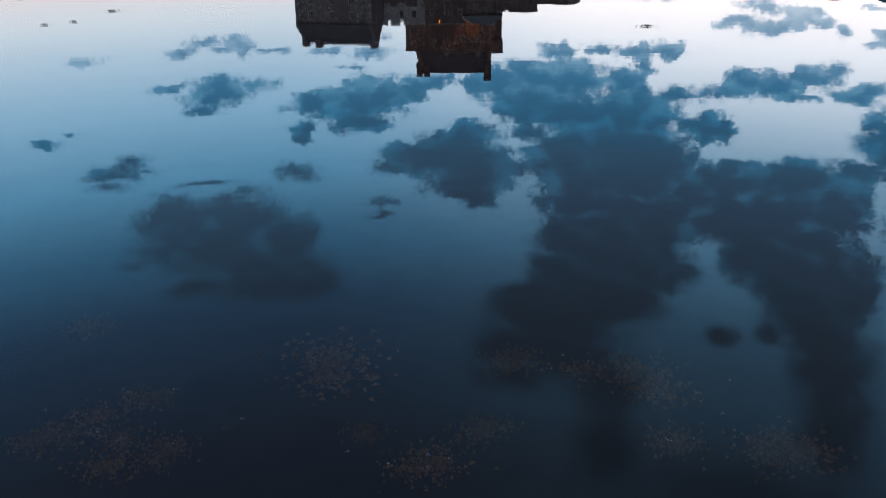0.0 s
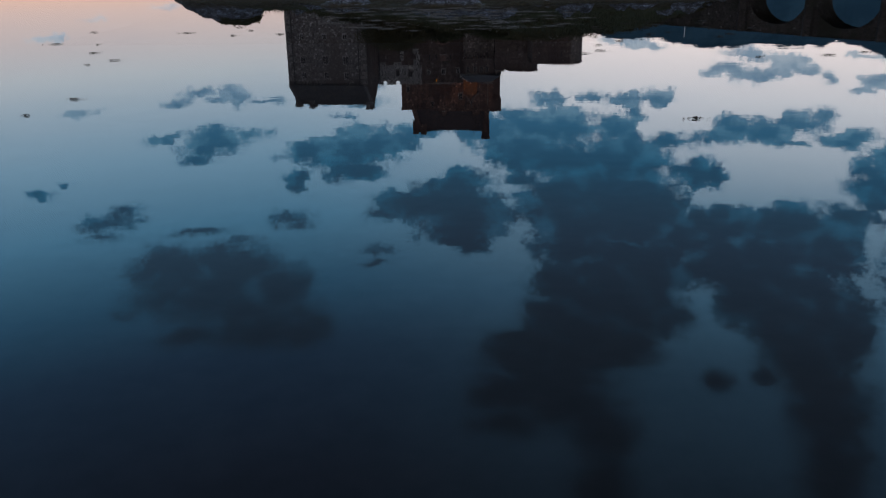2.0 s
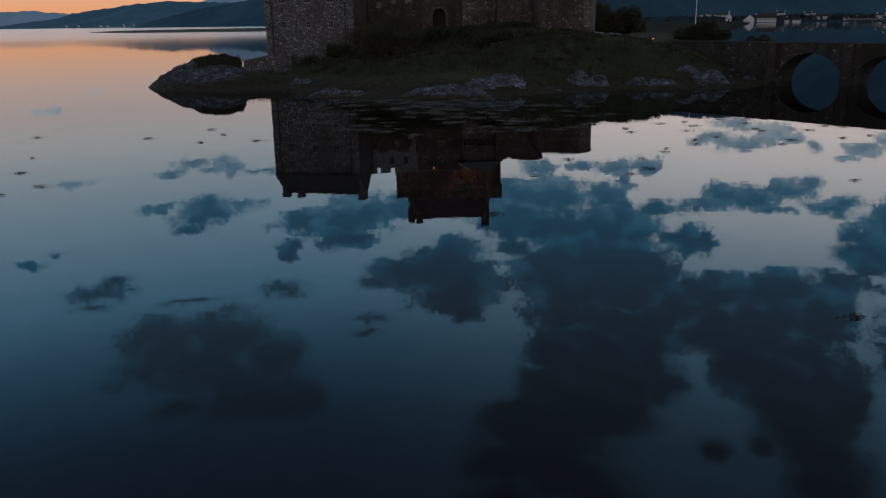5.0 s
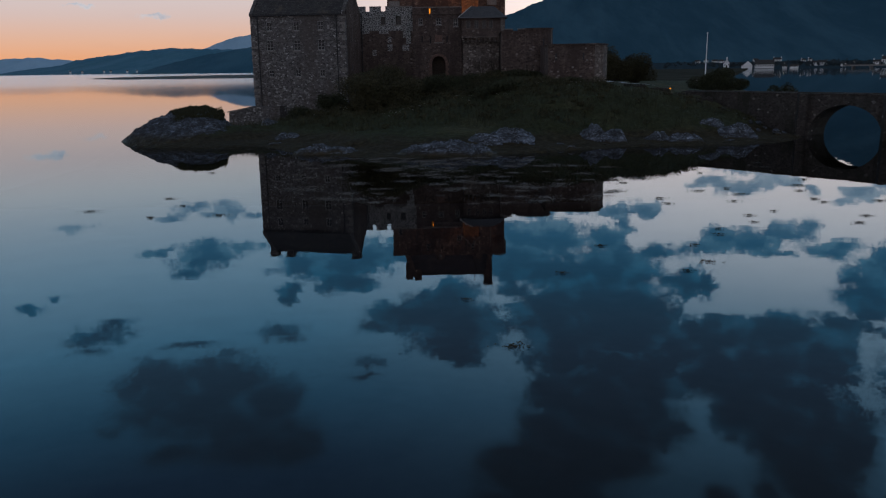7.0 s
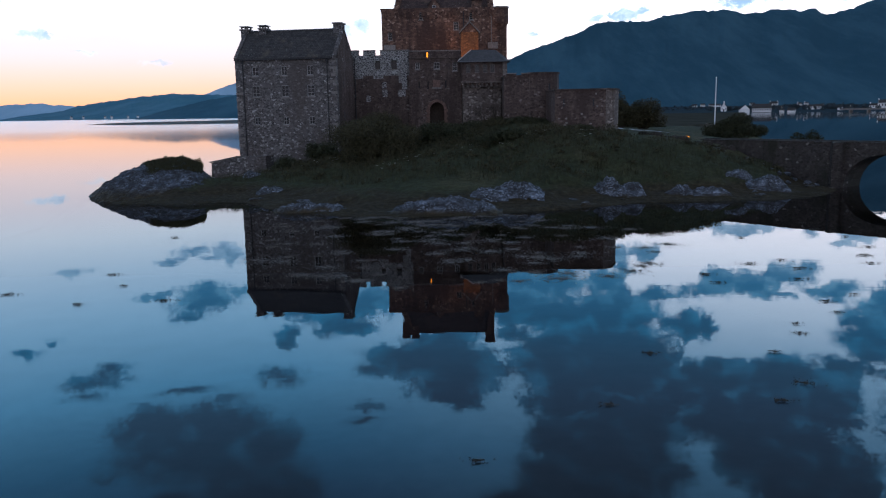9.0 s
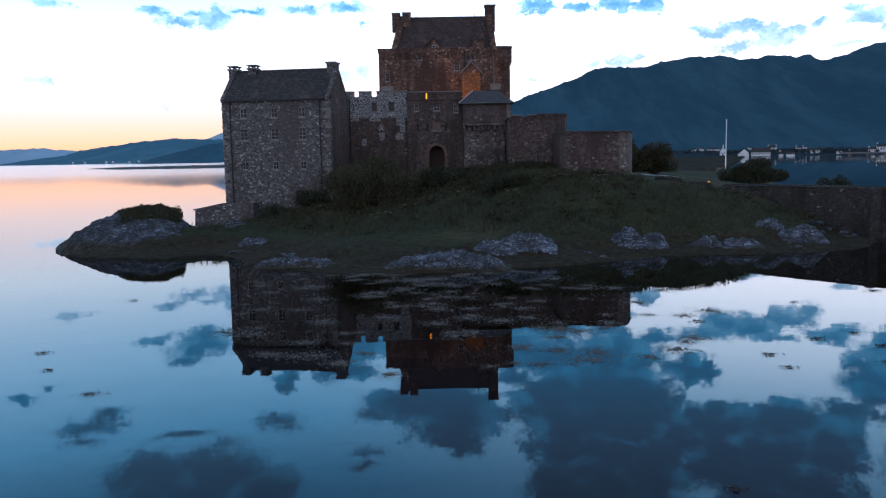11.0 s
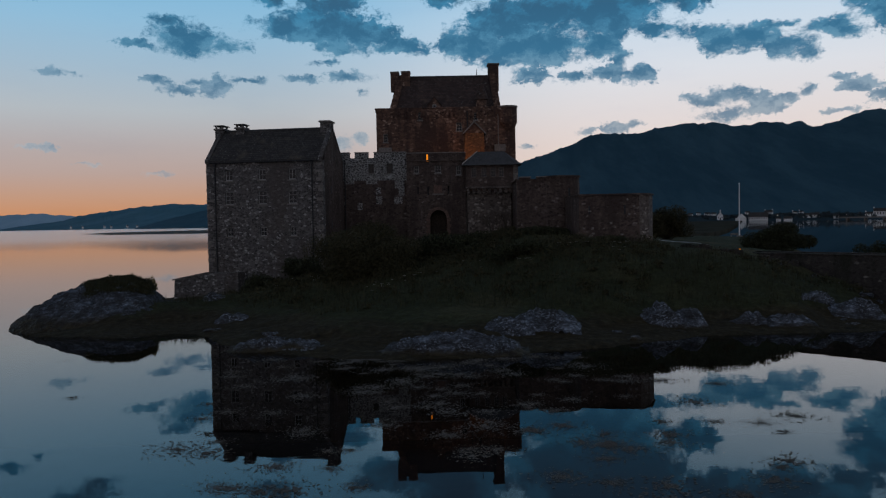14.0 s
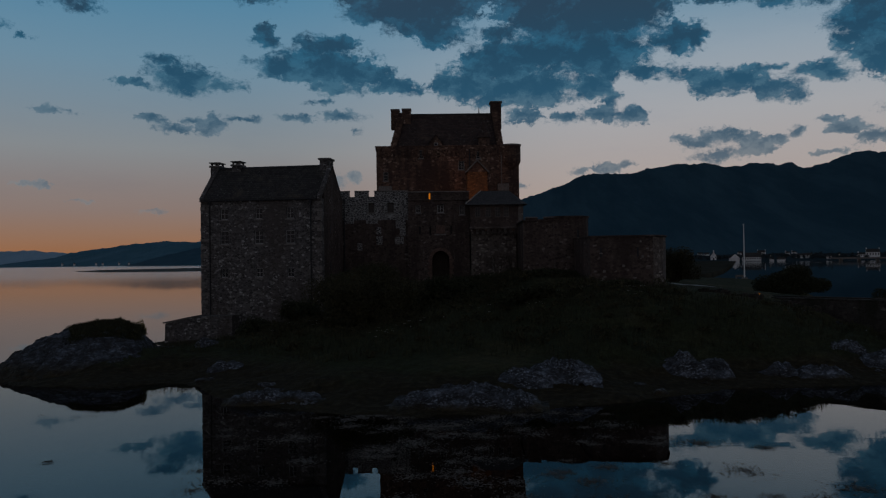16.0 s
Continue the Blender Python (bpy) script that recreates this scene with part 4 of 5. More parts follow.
curtain = thing("curtain_wall", pose(-10.4, 83.0, 0), "crenellated rubble curtain wall with pale repointed top", "wall")
low = [(3.35, 11.95, 0.55, 0.9), (5.2, 11.95, 0.6, 0.95)]
part("wall", pierced(6.9, 3.0, 10.75, 1.4, []), WALL_STONE, curtain)
upper = part("repointed_band", pierced(6.9, 10.752, 13.0, 1.4, [hole(*s) for s in low]), POINTED_STONE, curtain, "dark rubble in wide pale mortar joints")
merlons(curtain, 0.0, 6.9, 0.0, 0.55, 13.0, ((0.15, 1.25), (1.75, 3.1), (3.65, 6.85)), POINTED_STONE)
for s in low:
    window(curtain, *s, cols=2, rows=2, mat=OAK, deep=0.35)
# repaired patches that run down the wall, a hand proud of it
for x, z, w, h in ((1.2, 10.6, 0.9, 0.35), (3.4, 10.6, 1.1, 0.4), (6.15, 10.35, 0.95, 0.85), (6.35, 9.55, 0.6, 0.75), (6.0, 8.75, 0.85, 0.7), (4.05, 9.7, 0.45, 0.7), (4.1, 8.8, 0.6, 0.8), (2.2, 8.2, 0.5, 0.7)):
    part("repaired_patch", block(x - w / 2, x + w / 2, -0.03, 0.2, z - h / 2, z + h / 2, 0.03), POINTED_STONE, curtain)
bm = bmesh.new()
bmesh.ops.create_cone(bm, cap_ends=True, segments=8, radius1=0.06, radius2=0.06, depth=8.0, matrix=Matrix.Translation((0.75, -0.08, 8.8)))
part("drainpipe", bm, IRON, curtain)


def make_gatehouse():
    gate = thing("gatehouse", pose(-3.5, 82.5, 0), "dark stone gatehouse with arched gateway and small windows", "gatehouse")
    W, gx, gw, spring = 5.85, 3.06, 1.62, 6.9
    spots = [(0.95, 11.75, 0.48, 0.75), (3.1, 11.75, 0.62, 0.78), (5.15, 11.6, 0.5, 0.9)]
    slits = [(1.1, 9.7, 0.16, 0.75), (2.1, 9.6, 0.16, 0.8), (4.1, 9.7, 0.16, 0.8)]
    door = (gx - gw / 2, gx + gw / 2, 4.0, spring)
    part("wall", pierced(W, 3.0, 12.6, 1.5, [hole(*s) for s in spots + slits] + [door, (gx - gw / 2, gx + gw / 2, spring, spring + gw / 2)]), WALL_STONE, gate)
    part("parapet", block(0, W, 0.02, 0.5, 12.602, 13.3), WALL_STONE, gate)
    part("cope", block(-0.05, W + 0.05, -0.05, 0.56, 13.302, 13.42, 0.03), QUOIN, gate)
    part("string_course", block(0, W, -0.1, 0.019, 12.5, 12.66, 0.03), WALL_STONE, gate)
    # spandrels that round the head of the gate, and its ring of red voussoirs
    for side in (-1, 1):
        pts = [(gx + side * gw / 2, spring), (gx + side * gw / 2, spring + gw / 2), (gx, spring + gw / 2)]
        pts += [(gx + side * gw / 2 * math.sin(a), spring + gw / 2 * math.cos(a)) for a in (0.25, 0.5, 0.75, 1.0, 1.25, 1.5)]
        part("spandrel", prism(pts, 0.03, 1.2), WALL_STONE, gate)
    for k in range(11):
        a0, a1 = math.pi * k / 11 + 0.012, math.pi * (k + 1) / 11 - 0.012
        r0, r1 = gw / 2, gw / 2 + 0.3
        part("voussoir", prism([(gx + r * math.cos(a), spring + r * math.sin(a)) for r, a in ((r0, a0), (r1, a0), (r1, a1), (r0, a1))], -0.06, 0.3), RED_STONE, gate)
    for side in (-1, 1):
        for k in range(7):
            z = 4.8 + 0.3 * k
            w = 0.3 if k % 2 else 0.42
            x0, x1 = (gx + gw / 2, gx + gw / 2 + w) if side > 0 else (gx - gw / 2 - w, gx - gw / 2)
            part("jamb_stone", block(x0, x1, -0.05, 0.3, z + 0.01, z + 0.29, 0.015), RED_STONE, gate)
    leaf = part("gate_leaf", block(gx - gw / 2, gx + gw / 2, 0.9, 1.02, 4.0, spring + gw / 2), OAK, gate, "dark oak gate set deep in the arch")
    for k in range(6):
        x = gx - gw / 2 + gw * (k + 0.5) / 6
        part("batten", block(x - 0.11, x + 0.11, 0.86, 0.897, 4.2, spring + 0.5), OAK, leaf)
    part("armorial_panel", block(gx - 0.42, gx + 0.42, -0.07, 0.1, 9.35, 10.15, 0.03), RED_STONE, gate, "worn red sandstone carved panel")
    part("panel_frame", prism([(gx - 0.55, 9.2), (gx + 0.55, 9.2), (gx + 0.55, 9.34), (gx - 0.55, 9.34)], -0.1, 0.1), QUOIN, gate)
    for s in spots:
        window(gate, *s, cols=3 if s[2] > 0.8 else 2, rows=2, deep=0.3)
    for x, z, w, h in slits:
        part("slit_backing", block(x - w / 2 - 0.05, x + w / 2 + 0.05, 0.5, 0.55, z - h / 2 - 0.05, z + h / 2 + 0.05), IRON, gate)
    lit = new("lit_window")
    lit.parent = gate
    lit.location = (2.06, 0.0, 12.85)
    part("pane", block(-0.075, 0.075, -0.03, -0.012, -0.36, 0.36), AMBER_GLOW, lit, "amber lit narrow window pane")
    part("window_frame", box(box(block(-0.12, -0.077, -0.05, 0.018, -0.4, 0.4), 0.077, 0.12, -0.05, 0.018, -0.4, 0.4), -0.077, 0.077, -0.05, 0.018, 0.362, 0.4), IRON, lit)
    return gate


make_gatehouse()


def make_oriel():
    oriel = thing("oriel_block", pose(2.35, 81.6, 0), "corbelled stone oriel room under a hipped slate roof", "tower")
    W = 4.6
    part("lower_wall", pillar(((0.1, 0.45), (W - 0.2, 0.45), (W + 0.1, 1.2), (W + 0.1, 4.0), (0.1, 4.0)), 3.0, 9.5), PALE_STONE, oriel)
    spots = [(0.75, 11.3, 0.5, 0.95), (1.75, 11.3, 0.5, 0.95), (2.65, 11.3, 0.5, 0.95), (3.45, 11.3, 0.5, 0.95)]
    part("upper_wall", pierced(W, 9.92, 12.05, 0.45, [hole(*s) for s in spots]), WALL_STONE, oriel)
    part("cheek", pillar(((W, 0.02), (W + 0.55, 0.75), (W + 0.55, 4.0), (W - 0.3, 4.0), (W - 0.3, 0.46), (W, 0.46)), 9.92, 12.05), PALE_STONE, oriel)
    part("cheek", block(0.0, 0.4, 0.452, 3.0, 9.92, 12.05), WALL_STONE, oriel)
    part("sill_course", block(-0.05, W + 0.05, -0.08, 0.45, 9.72, 9.918, 0.03), PALE_STONE, oriel)
    for k in range(9):
        x = 0.2 + k * (W - 0.4) / 8
        part("corbel", prism([(x - 0.13, 9.25), (x + 0.13, 9.25), (x + 0.13, 9.717), (x - 0.13, 9.717)], 0.02, 0.45), PALE_STONE, oriel)
    for s in spots:
        window(oriel, *s, cols=2, rows=3, mat=QUOIN, sill=False, deep=0.15)
    bm = bmesh.new()
    e = [bm.verts.new(v) for v in ((-0.35, -0.35, 12.05), (W + 0.3, -0.35, 12.05), (W + 0.95, 0.6, 12.05), (W + 0.95, 3.6, 12.05), (-0.35, 3.6, 12.05))]
    r = [bm.verts.new(v) for v in ((1.2, 1.7, 13.45), (W - 0.7, 1.7, 13.45))]
    bm.faces.new(e[::-1])
    for f in ((e[0], e[1], r[1], r[0]), (e[1], e[2], r[1]), (e[2], e[3], r[1]), (e[3], e[4], r[0], r[1]), (e[4], e[0], r[0])):
        bm.faces.new(f)
    part("roof", bm, GREY_SLATE, oriel)
    part("gutter", block(-0.38, W + 0.3, -0.42, -0.352, 11.98, 12.1, 0.015), LEAD, oriel)
    bm = prism([(-0.42, 12.03), (1.2, 13.44), (1.2, 13.56), (-0.42, 12.18)], -0.4, -0.2)
    for v in bm.verts:
        v.co.y += (v.co.x + 0.42) / 1.62 * 2.0
    part("hip_flashing", bm, PALE_SLAB, oriel)
    return oriel


make_oriel()

east = thing("east_curtain_wall", pose(0, 0, 0), "weathered high rubble wall with a round end tower", "wall")
part("wall", pillar(((6.5, 73.8), (10.6, 73.5), (10.6, 75.0), (7.4, 75.2), (7.6, 83.0), (6.9, 83.0)), 3.0, 10.05), WALL_STONE, east)
part("cope", pillar(((6.4, 73.7), (10.4, 73.4), (10.4, 75.1), (7.5, 75.3), (7.7, 83.0), (6.8, 83.0)), 10.052, 10.17), WALL_STONE, east)
merlons(east, 6.5, 12.0, 73.9, 74.4, 10.17, ((0.25, 1.25), (1.8, 2.8)), WALL_STONE, 0.14)
bm = bmesh.new()
bmesh.ops.create_cone(bm, cap_ends=True, segments=28, radius1=1.85, radius2=1.75, depth=7.4, matrix=Matrix.Translation((10.5, 75.1, 6.6)))
part("round_tower", bm, WALL_STONE, east)
bm = bmesh.new()
bmesh.ops.create_cone(bm, cap_ends=True, segments=28, radius1=1.86, radius2=1.86, depth=0.13, matrix=Matrix.Translation((10.5, 75.1, 10.37)))
part("cope", bm, WALL_STONE, east)
part("slit", block(11.0, 11.16, 73.3, 73.7, 8.6, 9.3), IRON, east)

outwork = thing("outwork_wall", pose(0, 0, 0), "blunt ended rubble outer wall, pale streaked at the corner", "wall")
part("wall", pillar(((10.7, 66.4), (15.3, 65.7), (15.3, 67.0), (11.4, 67.6), (11.4, 73.4), (10.7, 73.4)), 2.5, 8.4), WALL_STONE, outwork)
part("corner_wall", pillar(((15.304, 65.7), (16.3, 66.6), (17.1, 68.6), (17.3, 84.0), (16.1, 84.0), (16.0, 69.0), (15.304, 67.0)), 2.5, 8.38), PALE_STONE, outwork)
part("cope", pillar(((10.6, 66.3), (15.3, 65.6), (16.4, 66.5), (17.2, 68.55), (17.4, 84.1), (16.0, 84.1), (15.9, 69.0), (15.2, 67.1), (11.5, 67.7), (11.5, 73.5), (10.6, 73.5)), 8.402, 8.52), WALL_STONE, outwork)
for x, y in ((11.5, 66.28), (14.2, 65.87)):
    part("slit", block(x - 0.07, x + 0.07, y - 0.02, y + 0.3, 6.9, 7.6), IRON, outwork)
rng = random.Random(31)
for k in range(12):
    x = rng.uniform(10.9, 15.1)
    z = rng.uniform(4.6, 8.0)
    w, h = rng.uniform(0.14, 0.3), rng.uniform(0.10, 0.18)
    y = 66.4 - (x - 10.7) * 0.152
    part("pale_stone", block(x - w / 2, x + w / 2, y - 0.025, y + 0.2, z, z + h, 0.015), QUOIN, outwork)


# ---- floodlights at the foot of the keep ----
def floodlight(x, y, z, target, power, spread):
    lamp = thing("floodlight", pose(x, y, z), "small black floodlight throwing amber light on the keep", "floodlight", "keep floodlights")
    part("base", block(-0.2, 0.2, -0.2, 0.2, -0.02, 0.06, 0.01), IRON, lamp)
    part("post", block(-0.04, 0.04, -0.04, 0.04, 0.061, 0.4), IRON, lamp)
    turn = look((x, y, z + 0.55), target)
    local = Matrix.Translation((0, 0, 0.55)) @ turn.to_quaternion().to_matrix().to_4x4()
    housing = part("housing", block(-0.22, 0.22, -0.16, 0.16, 0.02, 0.30, 0.03), IRON, lamp)
    housing.matrix_basis = local
    data = bpy.data.lights.new("floodlight_beam", "SPOT")
    data.energy, data.color, data.spot_size, data.spot_blend, data.shadow_soft_size = power, (1.0, 0.40, 0.13), radians(spread), 0.8, 0.15
    beam = new("floodlight_beam", data)
    beam.parent = lamp
    beam.matrix_basis = local @ Matrix.Translation((0, 0, -0.02))


part("roof_terrace", block(-10.4, 6.7, 84.402, 92.9, 11.4, 11.6), LEAD, tagged(new("terrace"), "flat lead roof behind the curtain wall", "roof"))
floodlight(3.05, 86.3, 11.6, (3.55, 90.5, 14.8), 140, 62)
floodlight(0.9, 86.6, 11.6, (1.3, 92.9, 13.8), 150, 84)
floodlight(-4.0, 86.2, 11.6, (-3.4, 92.9, 14.0), 45, 95)
floodlight(6.2, 86.8, 11.6, (5.7, 92.9, 14.2), 40, 95)


# ---- shore rocks ----
def boulder(x, y, z, rx, ry, rz, seed, label, turn=0.0, rough=0.32, detail=4):
    bm = bmesh.new()
    bmesh.ops.create_icosphere(bm, subdivisions=detail, radius=1.0)
    for v in bm.verts:
        p = v.co.copy()
        k = noise.fractal(p * 1.5 + Vector((seed, 0, 0)), 0.8, 2.1, 5)
        ledge = noise.noise(Vector((p.x * 1.6, p.y * 1.6, p.z * 4.5 + seed)))
        chip = noise.fractal(p * 5.0 + Vector((0, seed, 0)), 0.7, 2.2, 3)
        v.co = p * (1 + rough * k - 0.20 * abs(ledge) + 0.05 * chip)
        v.co = Vector((v.co.x * rx, v.co.y * ry, v.co.z * rz))
    ob = part("shore_rock", bm, ROCK)
    ob.matrix_basis = pose(x, y, z, 0, 0, turn)
    return tagged(ob, label, "rock", "shore rocks")


def rock_field(name, m, half, front, back, height, seed, label, nx=90, ny=44, tooth=0.22, fall=2.4, bluff=0.75, mat=None):
    """A rock worn into tilted strata: height(u) is its crest along local x, falling off to the front and the back."""
    verts, faces = [], []
    for j in range(ny):
        v = -front + (front + back) * j / (ny - 1)
        f = v / (front if v < 0 else back)
        for i in range(nx):
            u = -half + 2 * half * i / (nx - 1)
            p = Vector((u, v, seed))
            crest = height(u)
            wander = 0.10 * noise.fractal(p * 0.9, 0.9, 2.1, 4)
            body = max(0.0, 1 - min(1.0, abs(f) * (1 + wander)) ** fall) ** bluff
            strata = math.sin((u * 0.55 + v * 1.1 + 1.8 * noise.noise(p * 0.7)) * 5.5)
            cell = noise.voronoi(Vector((u * 1.5, v * 2.6, seed)))[0]
            z = crest * body + tooth * min(1.0, crest + 0.25) * body ** 0.3 * (noise.fractal(p * 1.7, 0.75, 2.2, 6) + 0.35 * strata - 0.9 * max(0.0, 0.16 - (cell[1] - cell[0])) * 4)
            verts.append((u + 0.05 * noise.noise(p * 2.1), v + 0.05 * noise.noise(p * 2.3), z - 0.5 * (1 - body)))
    for j in range(ny - 1):
        for i in range(nx - 1):
            faces.append((j * nx + i, j * nx + i + 1, (j + 1) * nx + i + 1, (j + 1) * nx + i))
    ob = mesh_object(name, verts, faces, mat or ROCK)
    ob.matrix_basis = m
    return tagged(ob, label, "rock", "shore rocks")


def whaleback(u):
    return float(np.interp(u, (-7.0, -5.6, -4.5, -3.5, -2.6, -1.2, 0.0, 1.2, 2.1, 2.8, 3.5, 6.5), (-0.1, 0.95, 1.6, 2.05, 2.4, 2.8, 2.95, 2.9, 2.45, 1.6, 1.0, 0.8)))


outcrop = rock_field("shore_rock", pose(-23.7, 61.0, 0, 0, 0, 21.5), 7.0, 8.2, 4.2, whaleback, 11, "big grey lichened outcrop with a grassy top", 150, 130, 0.17, 1.6, 0.95, OUTCROP_ROCK)
boulder(-18.4, 61.5, 0.0, 2.2, 2.6, 0.8, 14, "low dark weedy rock by the outcrop", 15)
for x0, x1, y, front, back, h, turn, seed in ((-3.2, 3.7, 43.0, 1.5, 2.2, 0.9, -2, 3), (2.0, 4.6, 46.8, 1.4, 1.8, 0.5, -3, 5), (3.6, 7.2, 47.3, 1.6, 1.8, 0.8, -8, 6), (-11.2, -6.7, 45.0, 1.0, 1.4, 0.5, -2, 7), (11.0, 15.1, 50.0, 1.4, 1.7, 1.3, 0, 9), (16.6, 18.6, 49.6, 0.8, 1.0, 0.75, 4, 13),
                                              (18.4, 21.3, 49.2, 1.0, 1.1, 0.72, -3, 15), (23.2, 26.3, 51.5, 1.1, 1.3, 1.0, -4, 17), (21.8, 24.0, 53.0, 0.7, 0.8, 0.45, 3, 19), (-14.6, -12.5, 54.1, 0.8, 0.9, 0.4, 5, 21), (-17.2, -15.4, 59.8, 0.6, 0.8, 0.6, 30, 23)):
    mid, half = (x0 + x1) / 2, (x1 - x0) / 2
    hump = lambda u, half=half, h=h, seed=seed: h * (max(0.0, 1 - abs(u / half) ** 2.2) ** 0.6) * (0.8 + 0.45 * noise.noise(Vector((u * 0.8, 0, seed))))
    rock_field("shore_rock", pose(mid, y, max(0.2, ground_at(mid, y) - 0.1), 0, 0, turn), half * 1.1, front, back, hump, seed, "pale grey cracked rock ledge above dark weed", int(26 + 18 * half), 34)


def shingle_bank():
    """Banks of pale cobbles along the tide line below the slope."""
    rng = random.Random(53)
    verts, faces = [], []
    ico = bmesh.new()
    bmesh.ops.create_icosphere(ico, subdivisions=1, radius=1.0)
    shape = [v.co.copy() for v in ico.verts]
    tris = [[v.index for v in f.verts] for f in ico.faces]
    ico.free()
    stretches = ((-11.0, -6.8, 0.5), (-3.2, 3.4, 0.7))
    for _ in range(420):
        x0, x1, broad = rng.choice(stretches)
        x = rng.uniform(x0, x1)
        edge = float(np.interp(x, (-10, -5, 0.5, 6.5, 10, 15, 20, 25), (44, 41.6, 41.2, 42.4, 45, 47.2, 46.8, 48)))
        y = edge + 0.9 + abs(rng.gauss(0, 0.6)) * broad
        r = rng.uniform(0.025, 0.06) * (1.6 if rng.random() < 0.12 else 1.0)
        size = Vector((r * rng.uniform(1.0, 1.7), r, r * rng.uniform(0.5, 0.9)))
        z, k, turn = ground_at(x, y) + 0.25 * r, len(verts), rng.uniform(0, 6.28)
        c, s = math.cos(turn), math.sin(turn)
        for p in shape:
            w = 1 + rng.uniform(-0.14, 0.14)
            a, b = p.x * size.x * w, p.y * size.y * w
            verts.append((x + a * c - b * s, y + a * s + b * c, z + p.z * size.z))
        faces += [[k + i for i in t] for t in tris]
    tagged(mesh_object("shingle", verts, faces, SHINGLE), "pale blue grey cobbles along the tide line", "stones", kind="stuff")


shingle_bank()
rng = random.Random(43)
for i in range(14):
    x = rng.uniform(24, 31)
    y = 64.6 - (x - 26.0) * 1.25 - rng.uniform(2.8, 7.0)
    r = rng.uniform(0.14, 0.32)
    boulder(x, y, ground_at(x, y) + 0.02, r * rng.uniform(1.0, 1.6), r, r * rng.uniform(0.6, 0.9), 300 + i * 2, "pale fallen stone on the bank below the bridge", rng.uniform(-40, 40), 0.36, 2)
rng = random.Random(41)
for i in range(14):
    x = rng.uniform(-16, 31)
    edge = float(np.interp(x, (-16, -8, 0, 8, 16, 24, 31), (49, 43, 41, 42.5, 46.5, 48, 50.5)))
    y = edge + rng.uniform(0.4, 4.5)
    r = rng.uniform(0.14, 0.36)
    boulder(x, y, ground_at(x, y) - 0.05, r * rng.uniform(1.0, 1.9), r, r * rng.uniform(0.5, 0.9), 100 + i * 2, "small grey weed-edged shore stone", rng.uniform(-40, 40), 0.36, 3)


# ---- plants ----
def leaf_cloud(rng, n, reach, size, floor=-0.2, lobes=9, trailing=1.0):
    """Many small leaves in uneven lobes, as lists of points and faces."""
    verts, faces = [], []
    centres = []
    for _ in range(lobes):
        a, r = rng.uniform(0, 2 * math.pi), rng.uniform(0.1, 0.75)
        centres.append((math.cos(a) * r * reach[0], math.sin(a) * r * reach[1], rng.uniform(floor, 0.85) * reach[2] * (1.1 - 0.6 * r), rng.uniform(0.28, 0.5)))
    for _ in range(n):
        cx, cy, cz, cr = rng.choice(centres)
        d = Vector((rng.gauss(0, 1), rng.gauss(0, 1), rng.gauss(0, 0.9))).normalized() * cr * rng.uniform(0.55, 1.08)
        p = Vector((cx + d.x * reach[0], cy + d.y * reach[1], max(cz + d.z * reach[2], floor * reach[2])))
        u = Vector((rng.gauss(0, 1), rng.gauss(0, 1), rng.gauss(0, 1))).normalized()
        v = u.cross(Vector((rng.gauss(0, 1), rng.gauss(0, 1), rng.gauss(0, 1)))).normalized()
        s = size * rng.uniform(0.6, 1.4)
        k = len(verts)
        verts += [tuple(p - u * s), tuple(p + v * s * 0.5), tuple(p + u * s), tuple(p - v * s * 0.5)]
        faces.append((k, k + 1, k + 2, k + 3))
    return verts, faces, centres


def shrub(x, y, reach, n, size, seed, label, mat=None, category="bush", sink=0.15, z=None):
    rng = random.Random(seed)
    base = ground_at(x, y) if z is None else z
    plant = thing("bush" if category == "bush" else "tree", pose(x, y, base - sink), label, category)
    verts, faces, centres = leaf_cloud(rng, int(n * 2.8), reach, size * 0.6, lobes=14)
    lift = reach[2] * 0.35
    mesh_object("crown", [(a, b, c + lift) for a, b, c in verts], faces, mat or LEAF, plant)
    bm = bmesh.new()
    for cx, cy, cz, _ in centres:
        tip = Vector((cx, cy, cz + lift))
        root = Vector((cx * 0.12, cy * 0.12, 0))
        way = tip - root
        turn = way.to_track_quat("Z", "Y").to_matrix().to_4x4()
        bmesh.ops.create_cone(bm, cap_ends=True, segments=6, radius1=0.035 * reach[2], radius2=0.01 * reach[2], depth=way.length, matrix=Matrix.Translation((root + tip) / 2) @ turn)
    part("stem", bm, BARK, plant)
    return plant


shrub(-7.8, 72.0, (3.4, 2.6, 2.6), 5200, 0.16, 1, "dense dark green bushes on the slope below the wall")
shrub(-3.4, 72.5, (3.2, 2.4, 1.3), 3600, 0.16, 2, "dense dark green bushes on the slope below the wall")
shrub(-5.4, 64.5, (4.8, 3.4, 2.5), 13000, 0.12, 3, "big loose dark bush on the grassy slope", TREE_LEAF)
shrub(-5.6, 60.6, (3.3, 2.8, 2.5), 12000, 0.11, 33, "dark brambles below the big bush", TREE_LEAF)
shrub(-12.0, 70.0, (2.2, 1.8, 1.5), 2600, 0.15, 4, "low dark bush below the stone house")
shrub(3.5, 74.5, (3.0, 1.8, 0.7), 2600, 0.15, 5, "low dark bush below the oriel")
shrub(8.4, 70.5, (2.4, 1.6, 0.6), 2400, 0.15, 6, "low dark bush under the high wall")
shrub(12.6, 63.6, (2.6, 1.2, 0.5), 2200, 0.14, 7, "low dark scrub under the outer wall")
shrub(-14.5, 66.0, (2.0, 1.6, 1.0), 1800, 0.14, 16, "low dark scrub below the house")
shrub(0.5, 66.0, (2.6, 2.0, 1.3), 2600, 0.14, 17, "low dark scrub on the slope")
